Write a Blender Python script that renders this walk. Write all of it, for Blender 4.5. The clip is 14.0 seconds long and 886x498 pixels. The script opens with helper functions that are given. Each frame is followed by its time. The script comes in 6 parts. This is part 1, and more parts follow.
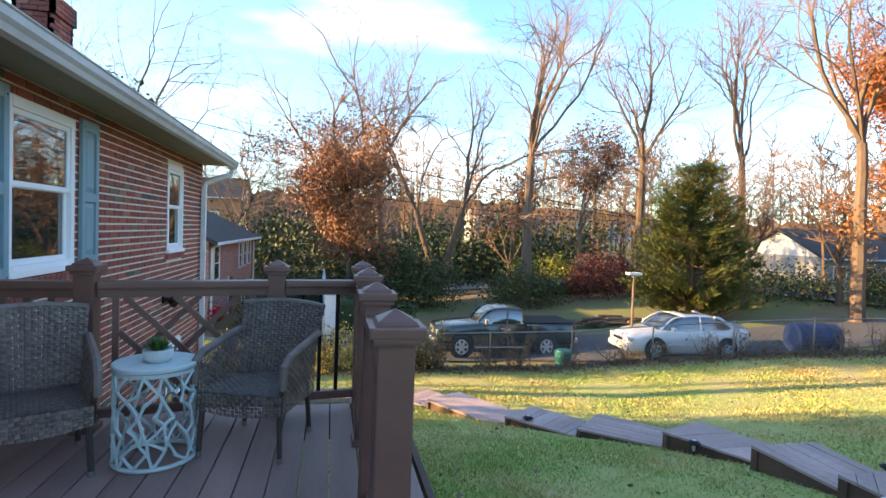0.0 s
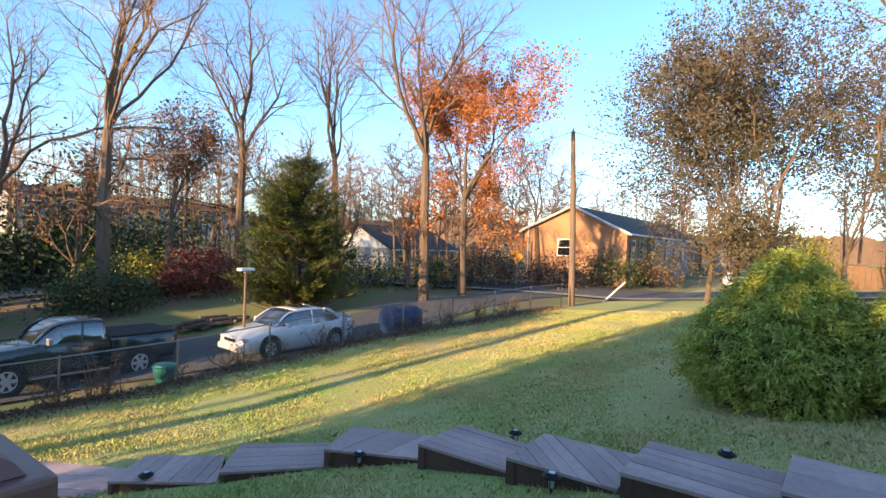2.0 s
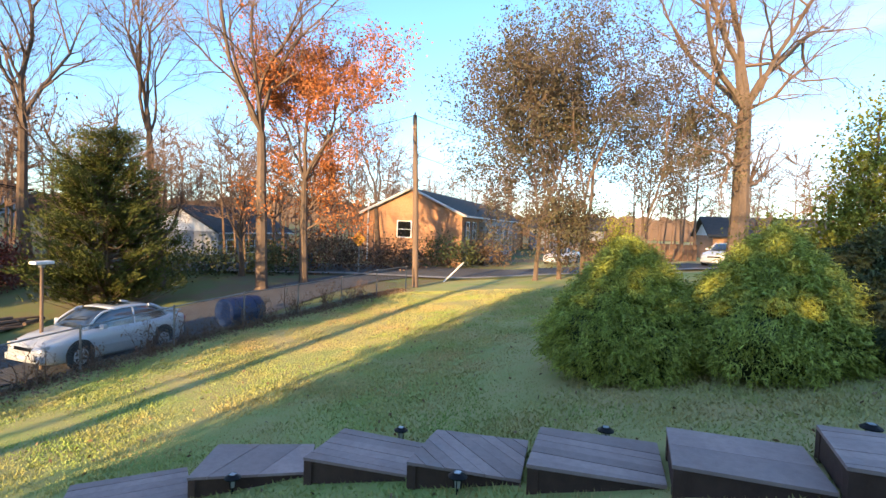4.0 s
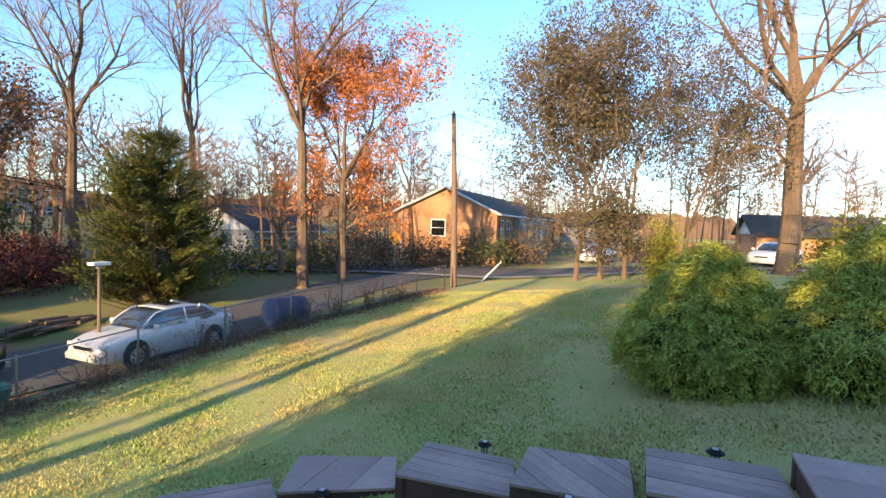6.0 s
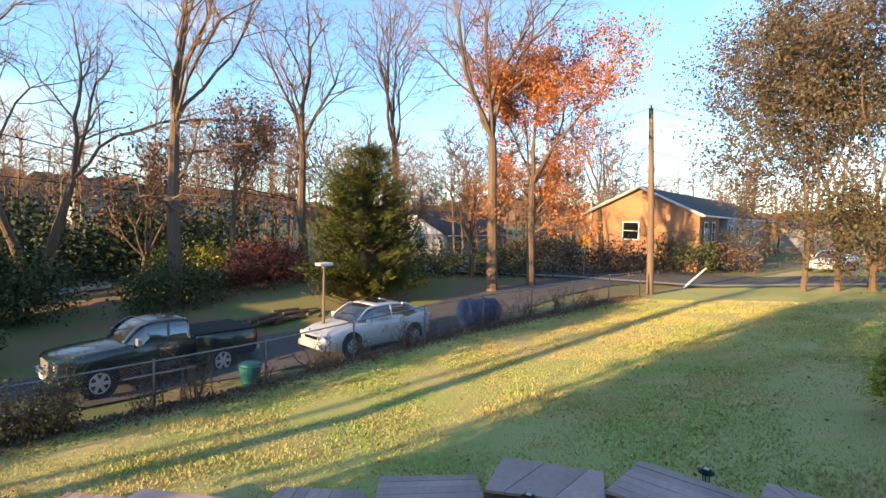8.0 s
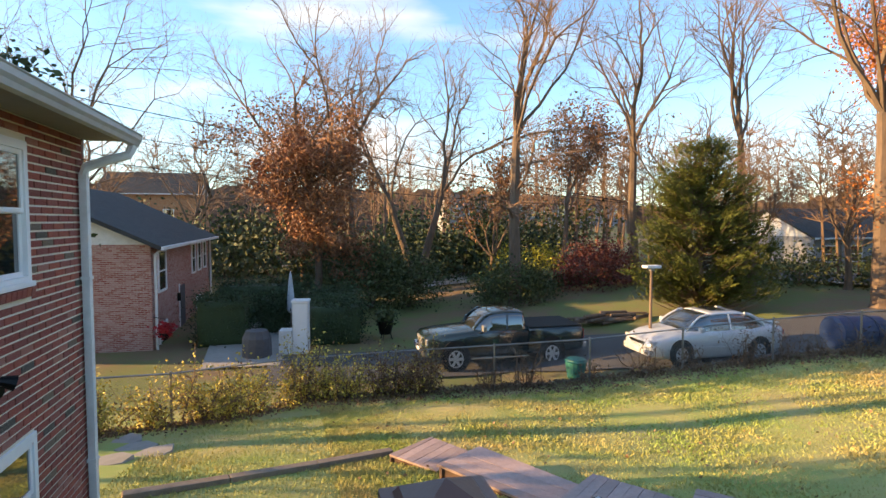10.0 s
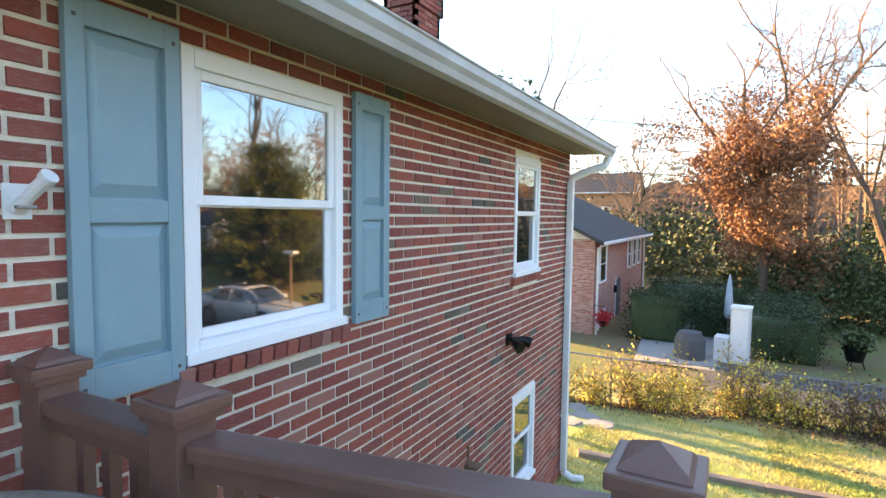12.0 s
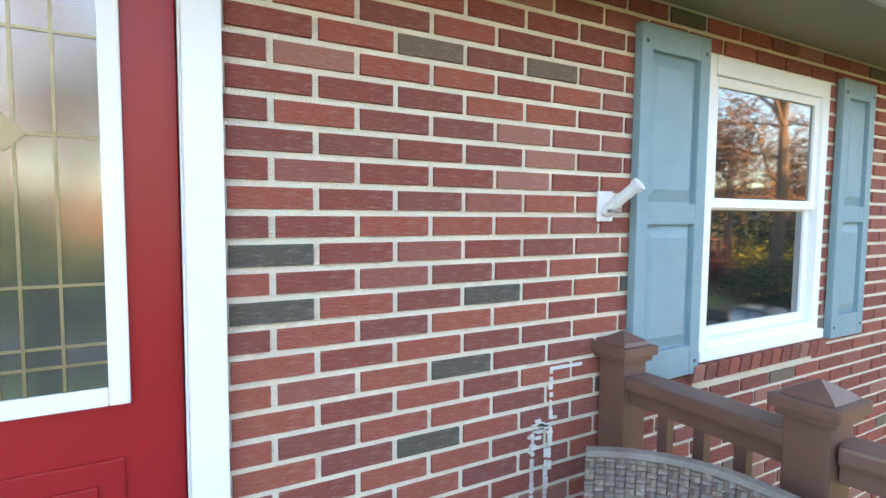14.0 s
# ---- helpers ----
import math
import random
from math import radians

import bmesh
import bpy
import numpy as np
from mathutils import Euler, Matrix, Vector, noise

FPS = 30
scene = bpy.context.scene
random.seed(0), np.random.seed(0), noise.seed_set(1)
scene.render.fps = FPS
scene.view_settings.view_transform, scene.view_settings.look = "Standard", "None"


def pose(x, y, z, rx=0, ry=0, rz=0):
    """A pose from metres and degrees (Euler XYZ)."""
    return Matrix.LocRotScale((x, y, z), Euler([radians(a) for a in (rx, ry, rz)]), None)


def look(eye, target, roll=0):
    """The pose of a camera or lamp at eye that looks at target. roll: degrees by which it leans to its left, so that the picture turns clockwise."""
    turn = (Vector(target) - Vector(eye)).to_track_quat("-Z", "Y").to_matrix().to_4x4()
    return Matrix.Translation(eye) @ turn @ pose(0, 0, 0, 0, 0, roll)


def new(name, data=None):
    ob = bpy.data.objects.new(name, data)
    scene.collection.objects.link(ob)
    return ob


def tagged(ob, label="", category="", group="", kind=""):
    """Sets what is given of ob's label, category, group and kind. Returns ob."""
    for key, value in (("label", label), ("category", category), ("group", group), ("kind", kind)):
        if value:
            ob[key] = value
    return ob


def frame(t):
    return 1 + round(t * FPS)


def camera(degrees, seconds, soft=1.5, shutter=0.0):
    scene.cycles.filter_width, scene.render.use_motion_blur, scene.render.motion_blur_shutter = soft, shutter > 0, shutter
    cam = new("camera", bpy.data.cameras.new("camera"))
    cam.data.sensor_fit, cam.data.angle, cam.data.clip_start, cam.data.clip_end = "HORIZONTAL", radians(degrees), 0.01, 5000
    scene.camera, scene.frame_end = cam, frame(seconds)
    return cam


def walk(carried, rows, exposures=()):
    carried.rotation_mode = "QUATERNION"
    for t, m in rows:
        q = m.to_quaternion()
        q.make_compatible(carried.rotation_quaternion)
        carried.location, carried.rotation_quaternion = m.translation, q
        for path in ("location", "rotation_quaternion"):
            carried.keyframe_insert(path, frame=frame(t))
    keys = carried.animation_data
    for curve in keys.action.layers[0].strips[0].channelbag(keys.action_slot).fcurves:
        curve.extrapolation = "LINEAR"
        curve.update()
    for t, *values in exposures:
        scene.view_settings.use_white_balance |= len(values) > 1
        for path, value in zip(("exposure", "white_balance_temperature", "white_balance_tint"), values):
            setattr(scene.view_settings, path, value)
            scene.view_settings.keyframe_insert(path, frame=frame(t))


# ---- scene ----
cam = camera(80.0, 14.0)
PATH = [
    (0, (1.993, -2.636, 1.214), (2.408, -0.681, 1.144), 2.0),
    (0.5, (2.041, -2.188, 1.191), (2.795, -0.337, 1.131), 2.0),
    (1, (2.05, -1.827, 1.17), (3.143, -0.153, 1.118), 2.1),
    (1.5, (2.045, -1.417, 1.168), (3.437, 0.018, 1.127), 2.2),
    (2, (2.08, -1.03, 1.166), (3.713, 0.124, 1.132), 2.5),
    (2.5, (2.08, -0.802, 1.198), (3.859, 0.11, 1.16), 2.3),
    (3, (2.08, -0.652, 1.249), (3.943, 0.074, 1.198), 2.0),
    (3.2, (2.08, -0.586, 1.258), (3.964, 0.084, 1.203), 2.0),
    (5.3, (2.08, 0.152, 1.378), (3.998, 0.714, 1.285), 2.2),
    (5.5, (2.08, 0.24, 1.387), (3.989, 0.829, 1.292), 2.3),
    (6, (2.07, 0.44, 1.395), (3.95, 1.116, 1.296), 2.1),
    (6.5, (2.032, 0.641, 1.418), (3.867, 1.429, 1.312), 2.0),
    (7, (1.986, 0.739, 1.415), (3.75, 1.675, 1.302), 1.7),
    (7.2, (1.985, 0.76, 1.415), (3.715, 1.756, 1.3), 1.5),
    (9.3, (2.05, 0.436, 1.32), (3.017, 2.184, 1.22), 0.6),
    (9.5, (2.05, 0.397, 1.325), (2.896, 2.206, 1.222), 0.1),
    (10, (2.029, 0.316, 1.325), (2.558, 2.242, 1.218), 0.1),
    (10.5, (2.013, 0.254, 1.35), (2.154, 2.246, 1.245), -0.0),
    (11, (1.849, 0.158, 1.37), (1.619, 2.141, 1.252), 0.5),
    (11.5, (1.765, 0.056, 1.392), (1.171, 1.96, 1.248), 1.1),
    (12, (1.759, -0.075, 1.378), (0.797, 1.673, 1.248), 0.7),
    (12.5, (1.665, -0.228, 1.391), (0.435, 1.343, 1.255), 0.9),
    (13, (1.552, -0.406, 1.388), (0.11, 0.974, 1.252), 0.8),
    (13.5, (1.446, -0.555, 1.391), (-0.17, 0.616, 1.248), 0.7),
    (14, (1.276, -0.689, 1.374), (-0.462, 0.292, 1.237), 0.5),
]
walk(cam, [(t, look(eye, target, roll)) for t, eye, target, roll in PATH],
     [(0.0, 2.25, 7000, 7), (1.5, 1.75, 6400, 7), (3.0, 1.65, 6350, 7), (7.0, 1.65, 6500, 7), (10.0, 1.72, 7500, 8), (11.0, 2.3, 7300, 10), (12.5, 3.2, 8500, 11), (14.0, 3.6, 9000, 12)])

# ---- world, sun, exposure ----
SUN_DIR = Vector((1.0, -0.21, -0.25)).normalized()      # the way the light travels
world = bpy.data.worlds.new("world")
scene.world = world
world.use_nodes = True
wn, wl = world.node_tree.nodes, world.node_tree.links
wn.clear()
w_out = wn.new("ShaderNodeOutputWorld")
w_bg = wn.new("ShaderNodeBackground")
w_sky = wn.new("ShaderNodeTexSky")
w_sky.sky_type = "NISHITA"
w_sky.sun_disc = False
w_sky.sun_elevation = math.asin(-SUN_DIR.z)
w_sky.sun_rotation = math.atan2(-SUN_DIR.x, -SUN_DIR.y)
w_sky.altitude = 60
w_sky.air_density, w_sky.dust_density, w_sky.ozone_density = 1.0, 0.35, 4.0
w_tc = wn.new("ShaderNodeTexCoord")
w_map = wn.new("ShaderNodeMapping")
w_map.inputs["Scale"].default_value = (1.2, 1.0, 5.0)
w_map.inputs["Rotation"].default_value = (0.0, 0.12, 0.4)
w_noise = wn.new("ShaderNodeTexNoise")
w_noise.inputs["Scale"].default_value = 1.7
w_noise.inputs["Detail"].default_value = 6
w_ramp = wn.new("ShaderNodeValToRGB")
w_ramp.color_ramp.elements[0].position = 0.54
w_ramp.color_ramp.elements[1].position = 0.74
w_mix = wn.new("ShaderNodeMixRGB")
w_mix.inputs["Color2"].default_value = (2.6, 2.6, 2.7, 1)
wl.new(w_tc.outputs["Generated"], w_map.inputs["Vector"])
wl.new(w_map.outputs["Vector"], w_noise.inputs["Vector"])
wl.new(w_noise.outputs["Fac"], w_ramp.inputs["Fac"])
wl.new(w_ramp.outputs["Color"], w_mix.inputs["Fac"])
wl.new(w_sky.outputs["Color"], w_mix.inputs["Color1"])
wl.new(w_mix.outputs["Color"], w_bg.inputs["Color"])
w_bg.inputs["Strength"].default_value = 0.15
wl.new(w_bg.outputs["Background"], w_out.inputs["Surface"])

sun = new("sun", bpy.data.lights.new("sun", "SUN"))
sun.data.energy, sun.data.angle, sun.data.color = 4.4, radians(0.6), (1.0, 0.64, 0.31)
sun.matrix_world = look((-30, 8, 12), tuple(Vector((-30, 8, 12)) + SUN_DIR))


# ---- materials ----
def mat(name, color, rough=0.8, color2=None, scale=8.0, bump=0.0, bump_scale=40.0, metal=0.0, random=0.0, island=0.0,
        stretch=(1, 1, 1), spec=0.5, coat=0.0):
    m = bpy.data.materials.new(name)
    m.use_nodes = True
    n, l = m.node_tree.nodes, m.node_tree.links
    b = n["Principled BSDF"]
    b.inputs["Roughness"].default_value, b.inputs["Metallic"].default_value = rough, metal
    b.inputs["Specular IOR Level"].default_value = spec
    b.inputs["Coat Weight"].default_value = coat
    tc = n.new("ShaderNodeTexCoord")
    mp = n.new("ShaderNodeMapping")
    mp.inputs["Scale"].default_value = stretch
    l.new(tc.outputs["Object"], mp.inputs["Vector"])
    a, c2 = (*color, 1), (*(color2 or tuple(v * 0.75 for v in color)), 1)
    t1 = n.new("ShaderNodeTexNoise")
    t1.inputs["Scale"].default_value, t1.inputs["Detail"].default_value, t1.inputs["Roughness"].default_value = scale, 6, 0.65
    l.new(mp.outputs["Vector"], t1.inputs["Vector"])
    t2 = n.new("ShaderNodeTexNoise")
    t2.inputs["Scale"].default_value, t2.inputs["Detail"].default_value = scale * 0.13, 3
    l.new(mp.outputs["Vector"], t2.inputs["Vector"])
    add = n.new("ShaderNodeMath")
    add.operation = "ADD"
    l.new(t1.outputs["Fac"], add.inputs[0])
    l.new(t2.outputs["Fac"], add.inputs[1])
    rg = n.new("ShaderNodeMapRange")
    rg.inputs["From Min"].default_value, rg.inputs["From Max"].default_value = 0.75, 1.25
    l.new(add.outputs[0], rg.inputs["Value"])
    mix = n.new("ShaderNodeMixRGB")
    mix.inputs["Color1"].default_value, mix.inputs["Color2"].default_value = a, c2
    l.new(rg.outputs["Result"], mix.inputs["Fac"])
    last = mix.outputs["Color"]
    if random or island:
        hsv = n.new("ShaderNodeHueSaturation")
        if random:
            src = n.new("ShaderNodeObjectInfo").outputs["Random"]
        else:
            src = n.new("ShaderNodeNewGeometry").outputs["Random Per Island"]
        k = random or island
        r2 = n.new("ShaderNodeMapRange")
        r2.inputs["To Min"].default_value, r2.inputs["To Max"].default_value = 1 - k, 1 + k
        l.new(src, r2.inputs["Value"])
        l.new(r2.outputs["Result"], hsv.inputs["Value"])
        l.new(last, hsv.inputs["Color"])
        last = hsv.outputs["Color"]
    l.new(last, b.inputs["Base Color"])
    if bump:
        t3 = n.new("ShaderNodeTexNoise")
        t3.inputs["Scale"].default_value, t3.inputs["Detail"].default_value = bump_scale, 5
        l.new(mp.outputs["Vector"], t3.inputs["Vector"])
        bp = n.new("ShaderNodeBump")
        bp.inputs["Strength"].default_value, bp.inputs["Distance"].default_value = bump, 0.01
        l.new(t3.outputs["Fac"], bp.inputs["Height"])
        l.new(bp.outputs["Normal"], b.inputs["Normal"])
    return m


def brick_mat(name, per_object, tone=(1, 1, 1)):
    m = mat(name, (0.2, 0.06, 0.05), 0.88, bump=0.9, bump_scale=60, stretch=(1, 1, 4))
    n, l = m.node_tree.nodes, m.node_tree.links
    b = n["Principled BSDF"]
    old = b.inputs["Base Color"].links[0].from_socket
    ramp = n.new("ShaderNodeValToRGB")
    ramp.color_ramp.interpolation = "CONSTANT"
    stops = [(0.0, (0.165, 0.042, 0.035)), (0.22, (0.21, 0.056, 0.042)), (0.40, (0.15, 0.044, 0.038)), (0.55, (0.215, 0.060, 0.042)),
             (0.64, (0.185, 0.060, 0.052)), (0.78, (0.145, 0.046, 0.040)), (0.86, (0.22, 0.095, 0.080)), (0.94, (0.060, 0.056, 0.050)),
             (0.96, (0.11, 0.085, 0.068))]
    e = ramp.color_ramp.elements
    while len(e) < len(stops):
        e.new(0.5)
    for k, (p, c) in enumerate(stops):
        e[k].position = p
        e[k].color = (1.65 * c[0] * tone[0], 1.55 * c[1] * tone[1], 1.45 * c[2] * tone[2], 1)
    src = n.new("ShaderNodeObjectInfo").outputs["Random"] if per_object else n.new("ShaderNodeNewGeometry").outputs["Random Per Island"]
    l.new(src, ramp.inputs["Fac"])
    # streaky wire-cut grain and pale dust
    tc = n.new("ShaderNodeTexCoord")
    mp = n.new("ShaderNodeMapping")
    mp.inputs["Scale"].default_value = (6, 6, 42)
    l.new(tc.outputs["Object"], mp.inputs["Vector"])
    g = n.new("ShaderNodeTexNoise")
    g.inputs["Scale"].default_value, g.inputs["Detail"].default_value, g.inputs["Roughness"].default_value = 4.0, 6, 0.7
    l.new(mp.outputs["Vector"], g.inputs["Vector"])
    r = n.new("ShaderNodeMapRange")
    r.inputs["From Min"].default_value, r.inputs["From Max"].default_value = 0.52, 0.72
    r.inputs["To Max"].default_value = 0.5
    l.new(g.outputs["Fac"], r.inputs["Value"])
    mx = n.new("ShaderNodeMixRGB")
    mx.inputs["Color2"].default_value = (0.42, 0.30, 0.26, 1)
    l.new(r.outputs["Result"], mx.inputs["Fac"])
    l.new(ramp.outputs["Color"], mx.inputs["Color1"])
    l.new(mx.outputs["Color"], b.inputs["Base Color"])
    return m


def glass_mat(name, tint=(0.9, 0.95, 0.95), rough=0.0):
    m = bpy.data.materials.new(name)
    m.use_nodes = True
    b = m.node_tree.nodes["Principled BSDF"]
    b.inputs["Base Color"].default_value = (*tint, 1)
    b.inputs["Transmission Weight"].default_value, b.inputs["Roughness"].default_value, b.inputs["IOR"].default_value = 1.0, rough, 1.5
    return m


def dark_glass_mat(name, color=(0.012, 0.014, 0.016), spec=1.0, rough=0.03):
    """Opaque pane with the dark room put into its colour: mirrors sky at a glance."""
    m = bpy.data.materials.new(name)
    m.use_nodes = True
    b = m.node_tree.nodes["Principled BSDF"]
    b.inputs["Base Color"].default_value = (*color, 1)
    b.inputs["Roughness"].default_value, b.inputs["Specular IOR Level"].default_value, b.inputs["IOR"].default_value = rough, spec, 2.1
    return m


M_BRICK = brick_mat("brick", True)
M_BRICKS = brick_mat("brick_rest", False)


def far_brick_mat(name, one, two, mortar):
    """Brickwork too far off to tell brick from brick: courses and joints in colour and relief."""
    m = mat(name, one, 0.9, bump=0.4, bump_scale=60)
    n, l = m.node_tree.nodes, m.node_tree.links
    tc, xyz, add, flat = n.new("ShaderNodeTexCoord"), n.new("ShaderNodeSeparateXYZ"), n.new("ShaderNodeMath"), n.new("ShaderNodeCombineXYZ")
    l.new(tc.outputs["Object"], xyz.inputs["Vector"])
    l.new(xyz.outputs["X"], add.inputs[0])
    l.new(xyz.outputs["Y"], add.inputs[1])
    l.new(add.outputs[0], flat.inputs["X"])
    l.new(xyz.outputs["Z"], flat.inputs["Y"])
    br = n.new("ShaderNodeTexBrick")
    br.inputs["Scale"].default_value, br.inputs["Brick Width"].default_value, br.inputs["Row Height"].default_value = 1.0, 0.211, 0.0677
    br.inputs["Mortar Size"].default_value, br.inputs["Bias"].default_value = 0.007, -0.1
    br.inputs["Color1"].default_value, br.inputs["Color2"].default_value, br.inputs["Mortar"].default_value = (*one, 1), (*two, 1), (*mortar, 1)
    l.new(flat.outputs["Vector"], br.inputs["Vector"])
    l.new(br.outputs["Color"], n["Principled BSDF"].inputs["Base Color"])
    return m


M_BRICK_N = far_brick_mat("brick_neighbour", (0.30, 0.085, 0.065), (0.46, 0.27, 0.24), (0.50, 0.42, 0.37))
M_MORTAR = mat("mortar", (0.80, 0.74, 0.62), 0.95, (0.70, 0.64, 0.53), 30, 0.8, 200)
M_WHITE = mat("white_vinyl", (0.80, 0.81, 0.83), 0.45, (0.74, 0.75, 0.77), 3)
M_WHITEP = mat("white_paint", (0.74, 0.75, 0.76), 0.6, (0.60, 0.60, 0.60), 14, 0.15)
M_SHUT = mat("blue_grey_shutter", (0.20, 0.315, 0.365), 0.5, (0.17, 0.285, 0.335), 10, 0.12, 30)
M_SOFFIT = mat("soffit_paint", (0.30, 0.25, 0.20), 0.7, (0.25, 0.21, 0.17), 6)
M_GUTTER = mat("gutter_paint", (0.50, 0.50, 0.50), 0.5, (0.38, 0.37, 0.36), 5)
M_ROOF = mat("roof_shingle", (0.035, 0.036, 0.04), 0.95, (0.06, 0.06, 0.06), 30, 0.6, 60)
M_DARK = mat("unlit_room_black", (0.02, 0.019, 0.018), 0.9)
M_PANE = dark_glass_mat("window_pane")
M_BLIND = mat("window_shade", (0.32, 0.31, 0.29), 0.8)
M_RED = mat("red_door_paint", (0.36, 0.012, 0.018), 0.35, (0.31, 0.010, 0.015), 4, spec=0.5)
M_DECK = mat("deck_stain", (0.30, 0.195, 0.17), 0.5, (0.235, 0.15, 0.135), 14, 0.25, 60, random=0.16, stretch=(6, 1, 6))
M_RAIL = mat("rail_brown_composite", (0.17, 0.085, 0.066), 0.4, (0.12, 0.06, 0.047), 6, 0.06, 90)
M_BLACK = mat("black_metal", (0.012, 0.012, 0.013), 0.4, metal=0.6)
M_WICKER = mat("brown_wicker", (0.115, 0.09, 0.078), 0.5, (0.19, 0.155, 0.135), 60, island=0.35)
M_WLEG = mat("chair_leg_brown", (0.06, 0.045, 0.036), 0.5)
M_TABLE = mat("pale_blue_enamel", (0.50, 0.60, 0.60), 0.4, (0.42, 0.53, 0.54), 20)
M_POT = mat("white_ceramic", (0.60, 0.68, 0.68), 0.35)
M_LEAF = mat("green_leaf", (0.07, 0.16, 0.03), 0.6, (0.04, 0.10, 0.02), 20, island=0.4)
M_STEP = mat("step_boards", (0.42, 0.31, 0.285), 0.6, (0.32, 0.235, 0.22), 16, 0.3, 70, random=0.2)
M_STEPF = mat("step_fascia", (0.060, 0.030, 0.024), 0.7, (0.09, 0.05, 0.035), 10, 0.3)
M_TIMBER = mat("weathered_timber", (0.30, 0.235, 0.18), 0.85, (0.20, 0.155, 0.12), 12, 0.5, 40)
M_BARK = mat("bark_grey_brown", (0.17, 0.12, 0.085), 0.95, (0.10, 0.072, 0.055), 9, 1.0, 25, stretch=(1, 1, 0.25))
# twig brown, made lighter and more orange to include the low sun's glow
M_TWIG = mat("twigs_brown_sun_tint", (0.21, 0.135, 0.09), 0.95, (0.14, 0.092, 0.065), 3)
M_ORANGE = mat("orange_leaves", (0.42, 0.15, 0.035), 0.7, (0.34, 0.10, 0.025), 2.0, island=0.45)
M_COPPER = mat("copper_leaves", (0.28, 0.13, 0.055), 0.75, (0.20, 0.085, 0.045), 2.0, island=0.45)
M_DULL = mat("dull_leaves", (0.085, 0.082, 0.035), 0.75, (0.085, 0.06, 0.042), 1.5, island=0.5)
M_CEDAR = mat("cedar_leaves", (0.085, 0.105, 0.026), 0.8, (0.13, 0.135, 0.03), 1.0, spec=0.15, island=0.3)
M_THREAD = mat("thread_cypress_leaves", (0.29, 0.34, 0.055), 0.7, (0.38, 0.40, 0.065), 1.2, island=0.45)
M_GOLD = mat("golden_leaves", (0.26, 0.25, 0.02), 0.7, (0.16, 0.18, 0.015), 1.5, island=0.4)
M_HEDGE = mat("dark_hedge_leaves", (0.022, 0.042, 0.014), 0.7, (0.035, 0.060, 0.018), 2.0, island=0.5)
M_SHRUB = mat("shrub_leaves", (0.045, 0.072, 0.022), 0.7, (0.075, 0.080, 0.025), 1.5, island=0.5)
M_REDSH = mat("red_shrub_leaves", (0.14, 0.030, 0.020), 0.7, (0.10, 0.030, 0.02), 1.5, island=0.45)
# yellow leaves, brightened in colour to carry the sunlight on them
M_VINE = mat("sunlit_yellow_vine_leaves", (0.58, 0.50, 0.10), 0.7, (0.42, 0.33, 0.07), 1.5, island=0.5)
M_BROWNL = mat("dry_brown_leaves", (0.17, 0.105, 0.06), 0.8, (0.10, 0.065, 0.04), 1.5, island=0.5)
M_BLADE = mat("grass_blades", (0.26, 0.36, 0.080), 0.7, (0.52, 0.38, 0.17), 0.9, island=0.2)
M_FALLEN = mat("fallen_leaf_brown", (0.24, 0.15, 0.085), 0.8, (0.16, 0.10, 0.06), 1.5, island=0.4)
M_STEEL = mat("galvanised_steel", (0.30, 0.30, 0.30), 0.45, (0.2, 0.2, 0.2), 20, metal=0.7)
M_POLE = mat("pole_wood", (0.20, 0.14, 0.10), 0.9, (0.13, 0.09, 0.07), 8, 0.5, stretch=(1, 1, 0.1))
M_ASPHALT = mat("asphalt", (0.060, 0.060, 0.064), 0.9, (0.085, 0.085, 0.085), 6, 0.4, 200)
M_CONC = mat("concrete", (0.34, 0.32, 0.30), 0.9, (0.26, 0.25, 0.23), 6, 0.3)
M_RUBBER = mat("tyre_rubber", (0.012, 0.012, 0.012), 0.8)
M_CHROME = mat("bright_metal", (0.55, 0.56, 0.57), 0.25, metal=0.6)
M_RIM = mat("alloy_rim", (0.50, 0.51, 0.53), 0.35, (0.42, 0.43, 0.45), 8, metal=0.25)
M_TRUCK = mat("dark_green_car_paint", (0.012, 0.026, 0.030), 0.25, (0.012, 0.024, 0.028), 2, coat=0.8)
M_SILVER = mat("silver_car_paint", (0.55, 0.58, 0.62), 0.3, (0.52, 0.55, 0.59), 2, metal=0.2, coat=0.7)
M_WHITEC = mat("white_car_paint", (0.75, 0.76, 0.78), 0.3, (0.72, 0.73, 0.75), 2, coat=0.5)
M_CGLASS = dark_glass_mat("car_glass", (0.02, 0.025, 0.028), 0.8)
M_LAMPG = dark_glass_mat("lamp_lens", (0.5, 0.5, 0.5), 0.7, 0.15)
M_TAIL = mat("red_lens", (0.3, 0.01, 0.01), 0.2)
M_SIDING = mat("grey_siding", (0.30, 0.31, 0.33), 0.8, (0.25, 0.26, 0.28), 3)
M_TOWN = far_brick_mat("tan_brick", (0.42, 0.21, 0.11), (0.34, 0.17, 0.09), (0.44, 0.30, 0.19))
M_BLUE = mat("blue_plastic", (0.012, 0.035, 0.12), 0.5)
M_YELLOW = mat("yellow_sign", (0.60, 0.30, 0.02), 0.5)
M_TEAL = mat("teal_plastic", (0.02, 0.16, 0.14), 0.5)
M_REDF = mat("red_petals", (0.45, 0.015, 0.03), 0.6)
M_UMB = mat("pale_canvas", (0.45, 0.50, 0.56), 0.9, (0.38, 0.42, 0.48), 6)
M_FENCEW = mat("brown_fence_boards", (0.20, 0.12, 0.075), 0.9, (0.15, 0.09, 0.06), 5)
M_SOIL = mat("mulch", (0.055, 0.040, 0.030), 0.95, (0.09, 0.065, 0.048), 12, 1.0, 40)
